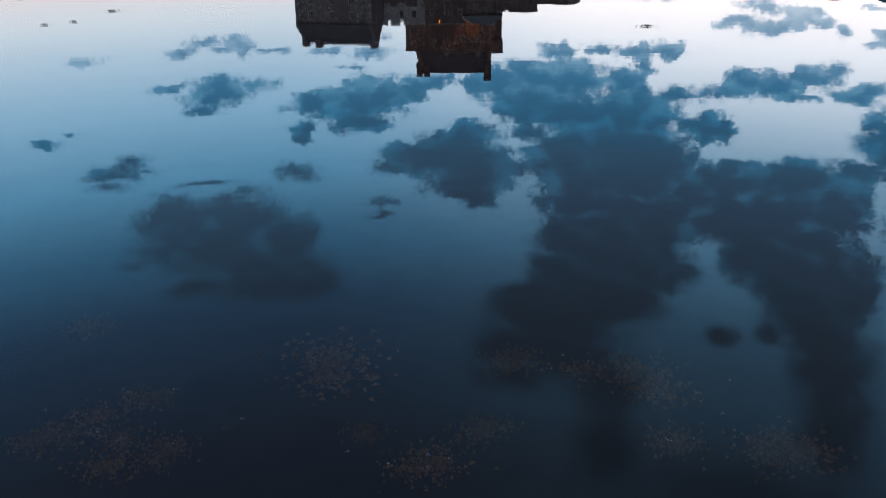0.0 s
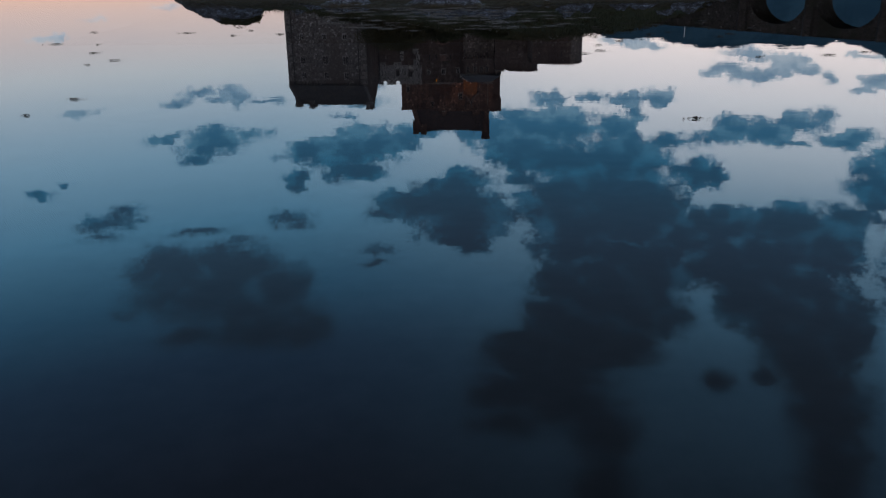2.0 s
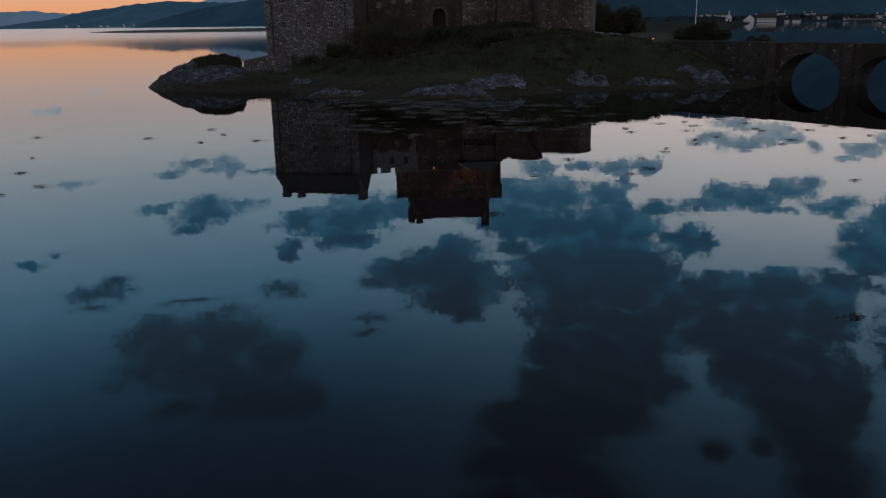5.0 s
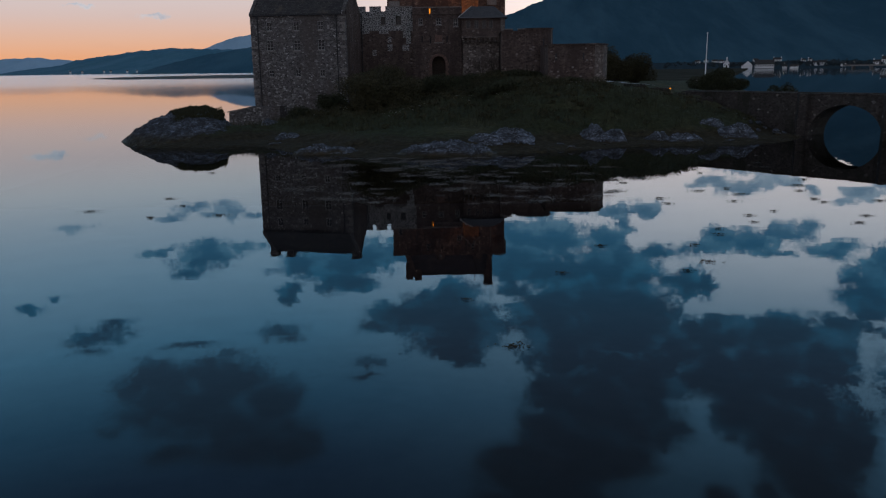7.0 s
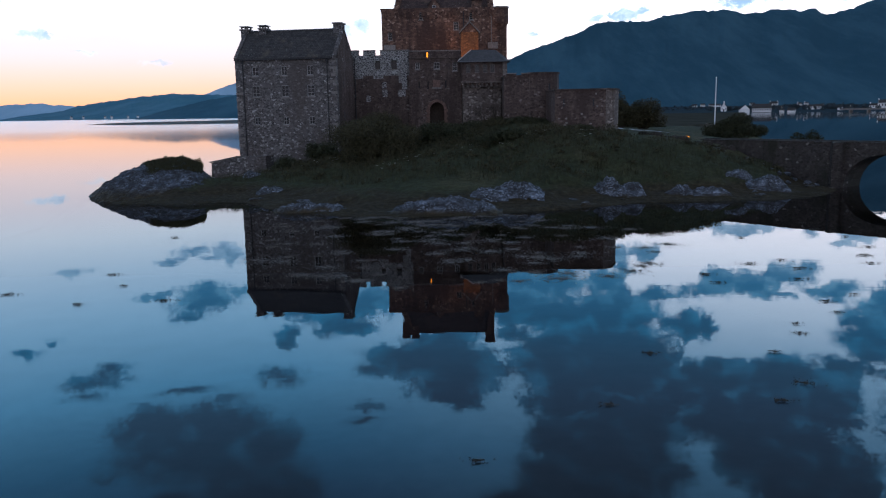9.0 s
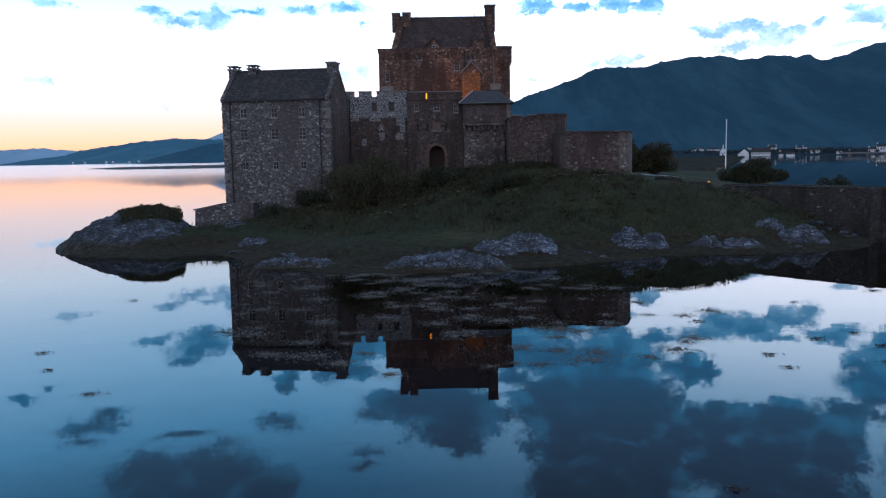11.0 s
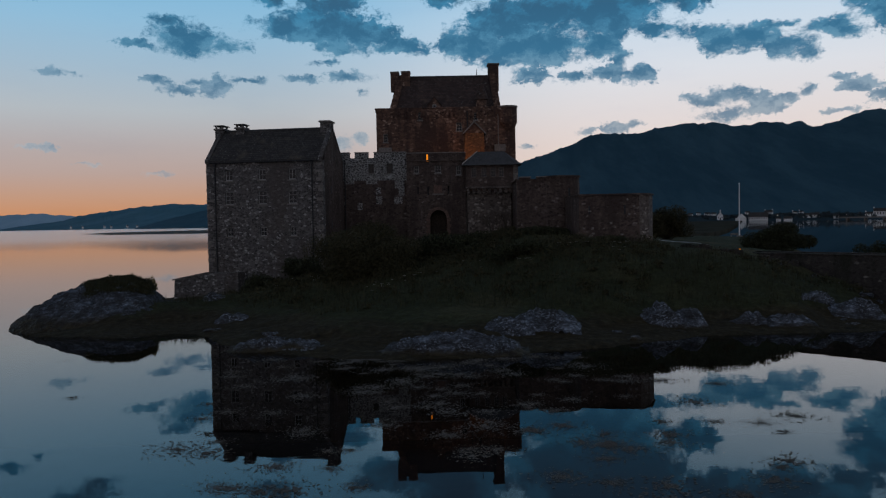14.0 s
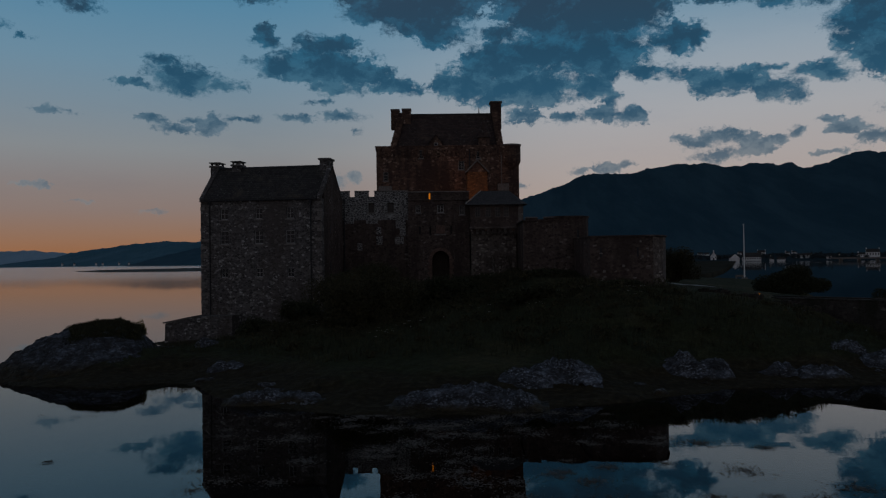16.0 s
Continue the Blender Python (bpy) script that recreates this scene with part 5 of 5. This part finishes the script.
shrub(5.5, 62.0, (2.6, 2.0, 0.9), 1800, 0.14, 9, "low dark scrub on the slope")
shrub(33.9, 84.0, (3.7, 2.8, 2.4), 9500, 0.15, 10, "large rounded dark bushes by the lawn")
shrub(36.8, 72.0, (1.7, 1.5, 2.3), 3600, 0.14, 11, "small round dark bush near the shore")
shrub(24.0, 101.0, (3.2, 2.4, 3.6), 8500, 0.17, 12, "leafy dark trees behind the outer wall", TREE_LEAF, category="tree")
shrub(27.8, 102.0, (3.0, 2.2, 3.1), 7000, 0.17, 13, "leafy dark trees behind the outer wall", TREE_LEAF, category="tree")
shrub(-21.5, 61.8, (0.5, 0.5, 0.75), 260, 0.10, 15, "small yellowing gorse bush on the rock", GORSE, z=2.0)


def grass_tufts(name, spots, height, label):
    """Leaning blades of rough grass at these places."""
    rng = random.Random(77)
    verts, faces = [], []
    for x, y, z in spots:
        for _ in range(3):
            a, h = rng.uniform(0, 2 * math.pi), height * rng.uniform(0.5, 1.3)
            lean = rng.uniform(0.1, 0.5) * h
            px, py = x + rng.uniform(-0.2, 0.2), y + rng.uniform(-0.2, 0.2)
            w = rng.uniform(0.012, 0.03)
            k = len(verts)
            verts += [(px - w * math.sin(a), py + w * math.cos(a), z - 0.05), (px + w * math.sin(a), py - w * math.cos(a), z - 0.05), (px + lean * math.cos(a), py + lean * math.sin(a), z + h)]
            faces.append((k, k + 1, k + 2))
    ob = mesh_object(name, verts, faces, GRASS_BLADE)
    return tagged(ob, label, "grass", kind="stuff")


rng = random.Random(5)
xs = np.array([rng.uniform(-20, 40) for _ in range(15000)])
ys = np.array([rng.uniform(50, 80) for _ in range(15000)])
zs = ground_height(xs, ys)
grass_tufts("grass", [(x, y, z) for x, y, z in zip(xs, ys, zs) if z > 1.1 and not (x > 16.5 and y > 60)], 0.45, "rough dark tufted grass on the island slope")
rng = random.Random(15)
verts, faces = [], []
for _ in range(900):
    x, y = rng.uniform(-19, 34), rng.triangular(50, 79, 70)
    z = ground_at(x, y)
    if z < 1.3 or (6 < x < 18 and y > 65) or (x > 16 and y > 58 + 0.25 * abs(x - 26)) or y > 76:
        continue
    r = rng.uniform(0.3, 0.95)
    v, f, _c = leaf_cloud(rng, 90, (r * 1.3, r, r * rng.uniform(0.5, 0.9)), 0.085, lobes=5)
    k = len(verts)
    verts += [(a + x, b + y, c + z + r * 0.12) for a, b, c in v]
    faces += [tuple(q + k for q in t) for t in f]
tagged(mesh_object("bracken", verts, faces, TREE_LEAF), "low dark bracken and bramble over the slope", "bracken", kind="stuff")
crown = [outcrop.matrix_basis @ v.co for v in outcrop.data.vertices if v.co.z > 1.65 + 0.5 * noise.noise(v.co * 0.8) and abs(v.co.x - 0.2) < 2.1 + 0.8 * noise.noise(v.co * 0.9 + Vector((5, 0, 0))) and v.co.y > -3.2]
rng = random.Random(9)
grass_tufts("grass_cap", [(p.x + rng.uniform(-0.2, 0.2), p.y + rng.uniform(-0.2, 0.2), p.z) for p in crown if rng.random() < 0.6 for _ in range(4)], 0.19, "dark heathery grass on top of the outcrop")
verts, faces = [], []
for p in crown:
    if rng.random() < 0.07:
        r = rng.uniform(0.12, 0.34)
        v, f, _c = leaf_cloud(rng, 50, (r * 1.4, r * 1.2, r * 0.8), 0.06, lobes=4)
        k = len(verts)
        verts += [(a + p.x, b + p.y, c + p.z + r * 0.1) for a, b, c in v]
        faces += [tuple(q + k for q in t) for t in f]
tagged(mesh_object("heather", verts, faces, TREE_LEAF), "dark heather clumps over the top of the outcrop", "heather", kind="stuff")


# pale umbels on the slope, and a bare shrub by the oriel
rng = random.Random(87)
verts, faces = [], []
for x0, y0, n0 in ((-13.2, 63.5, 9), (-11.8, 65.0, 7), (-9.6, 61.5, 6), (-4.4, 55.5, 10), (-3.0, 57.0, 8), (1.5, 61.0, 5), (6.0, 60.0, 6), (9.5, 62.5, 7), (12.5, 60.5, 6)):
    for _ in range(n0):
        x, y = x0 + rng.gauss(0, 0.7), y0 + rng.gauss(0, 0.6)
        z, h = ground_at(x, y), rng.uniform(0.22, 0.42)
        for _ in range(9):
            u, v, r = x + rng.gauss(0, 0.07), y + rng.gauss(0, 0.07), rng.uniform(0.010, 0.022)
            k = len(verts)
            verts += [(u - r, v, z + h), (u, v - r, z + h + r), (u + r, v, z + h), (u, v + r, z + h - r)]
            faces.append((k, k + 1, k + 2, k + 3))
tagged(mesh_object("cow_parsley", verts, faces, SHELL), "pale cow parsley heads in the dark grass", "flowers", kind="stuff")


def bare_shrub(x, y, tall, seed):
    rng = random.Random(seed)
    bush = thing("bare_shrub", pose(x, y, ground_at(x, y) - 0.1), "leafless dark shrub against the castle wall", "bush")
    for _ in range(7):
        bm = bmesh.new()
        tips = [(Vector((0, 0, 0)), Vector((rng.uniform(-0.5, 0.5), rng.uniform(-0.3, 0.3), 1.0)).normalized(), tall * 0.42, 0.035)]
        for _ in range(3):
            grown = []
            for root, way, length, r in tips:
                end = root + way * length
                turn = way.to_track_quat("Z", "Y").to_matrix().to_4x4()
                bmesh.ops.create_cone(bm, cap_ends=True, segments=5, radius1=r, radius2=r * 0.55, depth=length, matrix=Matrix.Translation((root + end) / 2) @ turn)
                for _ in range(2):
                    grown.append((end, (way + Vector((rng.gauss(0, 0.35), rng.gauss(0, 0.3), rng.gauss(0.05, 0.25)))).normalized(), length * 0.7, r * 0.55))
            tips = grown
        part("branch", bm, BARK, bush)


bare_shrub(4.6, 77.5, 2.6, 3)
bare_shrub(5.9, 77.0, 2.0, 4)


# ---- flagpole, path, lawn lamp ----
mast = 11.4 - ground_at(45.3, 125.0)
pole = thing("flagpole", pose(45.3, 125.0, ground_at(45.3, 125.0)), "tall white painted flagpole on the lawn", "flagpole")
bm = bmesh.new()
bmesh.ops.create_cone(bm, cap_ends=True, segments=12, radius1=0.11, radius2=0.06, depth=mast, matrix=Matrix.Translation((0, 0, mast / 2)))
part("mast", bm, WHITE, pole)
bm = bmesh.new()
bmesh.ops.create_uvsphere(bm, u_segments=10, v_segments=8, radius=0.13, matrix=Matrix.Translation((0, 0, mast + 0.1)))
part("truck", bm, WHITE, pole)
part("base", block(-0.35, 0.35, -0.35, 0.35, -0.2, 0.3, 0.04), QUOIN, pole)

marker = thing("lawn_marker", pose(43.6, 122.5, ground_at(43.6, 122.5)), "low pale board on posts beside the flagpole", "sign")
part("board", block(-0.6, 0.6, -0.04, 0.04, 0.3, 0.62, 0.02), QUOIN, marker)
for u in (-0.45, 0.45):
    part("post", block(u - 0.06, u + 0.06, 0.042, 0.14, -0.3, 0.58), QUOIN, marker)

# a low rubble wall along the lip of the bank
lip = [(17.6, 62.6), (19.6, 61.9), (21.8, 61.6), (24.0, 61.8), (26.2, 62.3)]
bank_wall = thing("bank_wall", pose(0, 0, 0), "low dark rubble wall along the bank", "wall")
for (xa, ya), (xb, yb) in zip(lip, lip[1:]):
    za = min(ground_at(xa, ya), ground_at(xb, yb))
    part("wall", pillar(((xa, ya - 0.2), (xb - 0.004, yb - 0.2), (xb - 0.004, yb + 0.2), (xa, ya + 0.2)), za - 0.6, za + 0.32), BRIDGE_STONE, bank_wall)
rng = random.Random(71)
for k in range(34):
    f = (k + 0.5) / 34 * 4
    i = min(3, int(f))
    x, y = (lip[i][m] + (lip[i + 1][m] - lip[i][m]) * (f - i) for m in (0, 1))
    z = min(ground_at(*lip[i]), ground_at(*lip[i + 1])) + 0.322
    w, h = rng.uniform(0.08, 0.115), rng.uniform(0.08, 0.2)
    part("cope_stone", block(x - w, x + w, y - 0.18, y + 0.18, z, z + h, 0.03), BRIDGE_STONE, bank_wall)

path_xy = [(21.6 + 0.06 * k + 0.25 * math.sin(k * 0.4), 98.0 - 1.1 * k) for k in range(22)]
verts, faces = [], []
for x, y in path_xy:
    for s in (-0.9, 0.9):
        verts.append((x + s, y, ground_at(x + s, y) + 0.06))
for k in range(len(path_xy) - 1):
    faces.append((2 * k, 2 * k + 2, 2 * k + 3, 2 * k + 1))
tagged(mesh_object("path", verts, faces, GRAVEL), "pale gravel path leading from the castle wall", "path", kind="structure")

lawn_lamp = thing("lawn_floodlight", pose(22.5, 64.2, ground_at(22.5, 64.2) + 0.1), "small lit amber floodlight set in the lawn", "floodlight")
part("housing", block(-0.16, 0.16, -0.12, 0.12, 0.05, 0.25, 0.02), IRON, lawn_lamp)
part("lens", block(-0.12, 0.12, -0.14, -0.122, 0.08, 0.18), LAMP_GLOW, lawn_lamp, "glowing amber lens")
part("spike", block(-0.04, 0.04, -0.04, 0.04, -0.55, 0.048), IRON, lawn_lamp)


# ---- the bridge ----
def make_bridge():
    """A rubble causeway bridge: local x runs from the island towards the mainland."""
    bridge = thing("stone_bridge", pose(25.95, 66.06, 0, 0, 0, -51.3), "old rubble arched stone bridge with solid parapets", "bridge")
    radius, first, pitch, length, half, top = 3.2, 15.7, 7.4, 66.0, 1.5, 2.75
    centres = [first + pitch * k for k in range(6)]
    xs = {0.0, length}
    for c in centres:
        xs |= {c + radius * math.cos(math.pi * k / 16) for k in range(17)}
    xs = sorted(xs)

    def under(x):
        for c in centres:
            if abs(x - c) <= radius + 1e-6:
                return math.sqrt(max(radius * radius - (x - c) ** 2, 0.0)) * 0.85 + 0.05
        return -2.0

    bm = bmesh.new()
    for a, b in zip(xs, xs[1:]):
        inside = any(abs((a + b) / 2 - c) < radius for c in centres)
        za, zb = (under(a), under(b)) if inside else (-2.0, -2.0)
        v = [bm.verts.new(p) for p in ((a, -half, za), (b, -half, zb), (b, -half, top), (a, -half, top), (a, half, za), (b, half, zb), (b, half, top), (a, half, top))]
        for f in ((0, 1, 2, 3), (5, 4, 7, 6), (3, 2, 6, 7), (4, 5, 1, 0)):
            bm.faces.new([v[i] for i in f])
        if not inside:
            bm.faces.new([v[i] for i in (0, 3, 7, 4)])
            bm.faces.new([v[i] for i in (1, 5, 6, 2)])
    bmesh.ops.remove_doubles(bm, verts=bm.verts, dist=0.0005)
    part("deck", bm, BRIDGE_STONE, bridge)
    for s in (-1, 1):
        y0, y1 = (-half, -half + 0.45) if s < 0 else (half - 0.45, half)
        part("parapet", block(-3.0, length, y0, y1, top + 0.002, top + 0.85), BRIDGE_STONE, bridge)
        part("coping", block(-3.0, length, y0 - 0.05, y1 + 0.05, top + 0.852, top + 0.97, 0.02), BRIDGE_STONE, bridge)
    for c in centres[:4]:
        for k in range(17):
            a0, a1 = math.pi * k / 17 + 0.01, math.pi * (k + 1) / 17 - 0.01
            outline = [(c + r * math.cos(a), r * math.sin(a) * 0.85 + 0.05) for r, a in ((radius, a0), (radius + 0.3, a0), (radius + 0.3, a1), (radius, a1))]
            part("voussoir", prism(outline, -half - 0.05, -half + 0.25), BRIDGE_STONE, bridge)
    for c in [first - pitch] + centres[:5]:
        x = c + pitch / 2
        part("cutwater", pillar(((x - 0.5, -half + 0.1), (x - 0.45, -half - 0.5), (x, -half - 1.0), (x + 0.45, -half - 0.5), (x + 0.5, -half + 0.1)), -2.0, top + 0.9), BRIDGE_STONE, bridge)
    return bridge


make_bridge()


# ---- village on the far shore ----
def cottage(az, d, length, tall, turn, label, windows=3, chimneys=2, z=None):
    x, y = d * math.sin(radians(az)), d * math.cos(radians(az))
    z = 1.2 + (d - 1050) * 0.018 if z is None else z
    home = thing("cottage", pose(x, y, z, 0, 0, -az + turn), label, "house", "village houses")
    w = length * 0.5
    part("wall", block(-length / 2, length / 2, 0, w, -3.5, tall), WHITE, home)
    bm = prism([(0.0, tall), (w, tall), (w / 2, tall + w * 0.45)], -length / 2 + 0.01, length / 2 - 0.01)
    bmesh.ops.rotate(bm, verts=bm.verts, matrix=Matrix(((0, 1, 0), (1, 0, 0), (0, 0, 1))))
    part("gable", bm, WHITE, home)
    for a in (-0.5, w + 0.5):
        bm = prism([(a, tall - 0.2), (w / 2, tall + w * 0.45 + 0.1), (w / 2, tall + w * 0.45 + 0.5), (a, tall + 0.2)], -length / 2 - 0.1, length / 2 + 0.1)
        bmesh.ops.rotate(bm, verts=bm.verts, matrix=Matrix(((0, 1, 0), (1, 0, 0), (0, 0, 1))))
        part("roof_slope", bm, SLATE, home)
    for k in range(windows):
        u = -length / 2 + length * (k + 0.5) / windows
        part("window", block(u - 0.6, u + 0.6, -0.05, 0.1, tall * 0.35, tall * 0.8), GLASS, home)
    for k in range(chimneys):
        u = (-length / 2 + 0.6, length / 2 - 0.6)[k]
        part("chimney", block(u - 0.6, u + 0.6, w / 2 - 0.6, w / 2 + 0.6, tall + w * 0.3, tall + w * 0.45 + 1.8), WHITE, home)
    return home


def chapel(az, d, z):
    """A small white gable with a belfry, its door to the water."""
    home = thing("chapel", pose(d * math.sin(radians(az)), d * math.cos(radians(az)), z, 0, 0, -az + 4), "small white gabled chapel with a belfry", "chapel")
    part("wall", block(-3.3, 3.3, 0, 11.0, -4.0, 5.0), WHITE, home)
    part("gable", prism([(-3.3, 5.002), (3.3, 5.002), (0.0, 9.6)], 0.0, 10.9), WHITE, home)
    for s in (-1, 1):
        outline = [(s * 3.7, 4.7), (0.0, 9.75), (0.0, 10.1), (s * 3.7, 5.05)]
        part("roof_slope", prism(outline if s > 0 else outline[::-1], 0.3, 11.3), SLATE, home)
    belfry = part("belfry", block(-0.7, 0.7, -0.05, 1.0, 9.2, 11.6), WHITE, home)
    part("cap", prism([(-0.9, 11.602), (0.9, 11.602), (0.0, 12.9)], -0.2, 1.2), WHITE, belfry)
    part("door", block(-0.8, 0.8, -0.06, 0.1, -2.0, 2.2), GLASS, home)
    for u in (-2.2, 2.2):
        part("window", block(u - 0.4, u + 0.4, -0.06, 0.1, 1.4, 3.6), GLASS, home)
    return home


chapel(19.23, 1120, 2.6)
cottage(18.42, 1440, 9, 3.0, 8, "low white cottage on the slope", 3, 0)
cottage(18.82, 1430, 8, 3.0, -6, "low white cottage on the slope", 2, 0)
cottage(17.85, 1480, 7, 3.4, 12, "small pale house higher on the slope", 2, 0)
cottage(17.3, 1420, 8, 3.0, -10, "small pale house higher on the slope", 2, 0)
cottage(20.33, 1052, 5.5, 3.0, 0, "small white outhouse on the shore", 1, 0)
cottage(20.86, 1050, 21, 3.3, 90, "white gabled end of the long house on the shore", 3, 0)
cottage(21.6, 1056, 22, 3.9, 0, "long low white house on the far shore", 8, 0)
cottage(20.97, 1460, 8, 3.6, 15, "small pale house higher on the slope", 2, 0)
cottage(21.7, 1400, 6, 2.6, -10, "small pale house higher on the slope", 1, 0)
cottage(22.25, 1470, 13, 3.6, -8, "small pale house higher on the slope", 3)
cottage(22.85, 1046, 5, 1.7, 5, "low pale boat shed by the water", 2, 0)
cottage(23.4, 1044, 9, 1.6, -4, "low pale house by the water", 4, 0)
cottage(23.85, 1380, 7, 3.6, 12, "small pale house on the far shore", 2, 1)
cottage(24.2, 1420, 6, 3.8, -12, "small pale house on the far shore", 1, 1)
cottage(24.55, 1180, 9, 3.0, 6, "low pale house on the far shore", 3, 1)
cottage(25.0, 1190, 11, 3.0, -6, "low pale house on the far shore", 3, 0)
cottage(26.25, 1120, 6, 2.6, 0, "small pale hut beside the road bridge", 1, 0)
cottage(28.1, 1180, 9, 3.2, -6, "small white house beyond the road bridge", 3, 1)
cottage(28.75, 1180, 16, 6.2, 4, "tall white house beyond the road bridge", 5)
cottage(30.4, 1200, 14, 4.4, 6, "row of white houses on the far shore", 5)
for az in (-24.6, -23.9, -22.6, -22.2, -21.2, -20.6, -19.7, -18.9, -17.3):
    cottage(az, 2985, 6.5, 3.6, 6, "tiny white cottage below the wooded headland", 1, 1, 6.7)
for az, d, z in ((22.78, 1090, 5.0), (26.84, 1100, 5.0)):
    lamp = thing("street_lamp", pose(d * math.sin(radians(az)), d * math.cos(radians(az)), 1.0), "lit street lamp in the far village", "street lamp", "village lamps")
    part("post", block(-0.12, 0.12, -0.12, 0.12, -2.0, z), IRON, lamp)
    part("lantern", block(-0.35, 0.35, -0.35, 0.35, z + 0.01, z + 0.7, 0.1), FAR_GLOW, lamp)


def make_road_bridge():
    """A long low concrete bridge across the mouth of the side loch."""
    road = thing("road_bridge", pose(0, 0, 0), "long low pale concrete road bridge across the loch", "bridge")
    ends = [Vector((d * math.sin(radians(az)), d * math.cos(radians(az)), 0)) for az, d in ((26.4, 960), (36.0, 900))]
    along = (ends[1] - ends[0])
    length, turn = along.length, math.atan2(along.y, along.x)
    road.matrix_basis = pose(ends[0].x, ends[0].y, 0, 0, 0, math.degrees(turn))
    part("deck", block(0, length, -4.0, 4.0, 2.3, 3.0, 0.1), QUOIN, road)
    for y in (-3.9, 3.9):
        part("parapet", block(0, length, y - 0.1, y + 0.1, 3.002, 3.8), QUOIN, road)
    for k in range(9):
        x = length * (k + 0.5) / 9
        part("pier", block(x - 0.7, x + 0.7, -3.0, 3.0, -2.0, 2.298, 0.1), QUOIN, road)


make_road_bridge()
rng = random.Random(61)
verts, faces = [], []
for tree in range(280):
    az, d = rng.triangular(12, 34, 24), rng.uniform(1110, 1440)
    if tree >= 260:
        az, d = rng.gauss(26.0, 0.35), rng.uniform(1120, 1200)
    x, y = d * math.sin(radians(az)), d * math.cos(radians(az))
    base = max(0.4, (d - 1000) * 0.015)
    r = rng.uniform(1.6, 3.6) if tree < 260 else rng.uniform(3.2, 5.5)
    v, f, _c = leaf_cloud(rng, 46, (r * 1.3, r, r * 1.2), 1.0, lobes=4)
    k = len(verts)
    verts += [(a + x, b + y, c + base + r * 0.5) for a, b, c in v]
    faces += [tuple(q + k for q in t) for t in f]
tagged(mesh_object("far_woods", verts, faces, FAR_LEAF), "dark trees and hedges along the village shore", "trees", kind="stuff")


# ---- weed on and under the water ----
def weed_rafts(name, spots, mat, z, label, seed, lift=0.03, broad=1.0, long=1.0, deep=0.55):
    """Loose rafts of weed: many small ragged fronds that lie about a level z."""
    rng = random.Random(seed)
    verts, faces = [], []
    for x, y, r, n in spots:
        a0 = rng.uniform(-0.5, 0.5)
        for _ in range(n):
            d, a = r * abs(rng.gauss(0, 0.5)), rng.uniform(0, 2 * math.pi)
            px, py = x + d * math.cos(a) * 1.5, y + d * math.sin(a) * deep
            t = a0 + rng.gauss(0, 0.7)
            l, w = long * r * rng.uniform(0.06, 0.2) / broad ** 0.4, r * rng.uniform(0.02, 0.055) * broad
            u, v = (math.cos(t) * l, math.sin(t) * l), (-math.sin(t) * w, math.cos(t) * w)
            k = len(verts)
            zz = z + rng.uniform(0, lift)
            verts += [(px - u[0], py - u[1], zz), (px + v[0], py + v[1], zz + lift), (px + u[0], py + u[1], zz), (px - v[0], py - v[1], zz + lift * 0.4)]
            faces.append((k, k + 1, k + 2, k + 3))
    ob = mesh_object(name, verts, faces, mat)
    return tagged(ob, label, "seaweed", kind="stuff")


rng = random.Random(21)
spots = []
for _ in range(140):
    x = rng.triangular(-11, 12, -1)
    edge = np.interp(x, (-16, -8, 0, 8, 16), (49, 43, 41, 42.5, 46.5))
    y = edge - 0.4 - 21.0 * rng.random() ** 1.2
    spots.append((x, y, rng.uniform(0.3, 0.75), 210))
for _ in range(22):
    spots.append((rng.uniform(-20, -13), rng.uniform(42, 52), rng.uniform(0.15, 0.4), 26))
weed_rafts("floating_seaweed", spots, RAFT, 0.006, "pale brown rafts of seaweed floating on the loch", 22, 0.01, 1.1, 0.5, 1.4)
spots = [(rng.uniform(-24, 26), rng.uniform(-10, 38), rng.uniform(0.12, 0.36), 60) for _ in range(44)]
spots += [(14.0 + rng.uniform(-5, 9), 22 + rng.uniform(-8, 14), rng.uniform(0.15, 0.4), 60) for _ in range(20)]
weed_rafts("drifting_seaweed", spots, WEED, 0.006, "dark tangles of seaweed drifting on the loch", 25, 0.03, 0.8, 1.0, 0.9)
clumps = ((-2.58, -31.28, 0.31), (-1.28, -32.63, 0.21), (-1.95, -33.25, 0.33), (-1.32, -33.49, 0.27), (0.52, -32.1, 0.46), (0.97, -33.22, 0.14), (1.5, -33.64, 0.26), (2.05, -33.18, 0.22), (2.34, -32.07, 0.26), (3.38, -31.91, 0.36), (4.1, -32.43, 0.35), (3.93, -33.38, 0.22), (4.98, -33.59, 0.38), (-2.23, -33.51, 0.21), (-0.8, -33.53, 0.19), (4.81, -33.35, 0.24), (2.65, -31.65, 0.19))
spots = [(x + rng.gauss(0, r * 0.4), y + rng.gauss(0, r * 0.5), r * rng.uniform(0.6, 1.0), 260) for x, y, r in clumps for _ in range(2)]
weed_rafts("sunken_seaweed", spots, DEEP_WEED, -0.2, "rusty brown weed just under the water", 23, 0.03, 1.7, 0.8, 1.3)
rng = random.Random(29)
spots = [(x + rng.gauss(0, 0.25), y + rng.gauss(0, 0.1), 0.05, 3) for x, y in ((1.5, -33.9), (1.5, -33.9), (1.6, -33.9), (-1.2, -32.8), (0.7, -32.5), (3.4, -32.2), (-1.3, -33.5), (0.2, -33.4), (3.0, -32.3), (4.2, -32.7), (3.9, -33.6), (-0.9, -33.7)) for _ in range(2)]
weed_rafts("froth", spots, SHELL, 0.006, "specks of pale froth on the water", 30, 0.01)
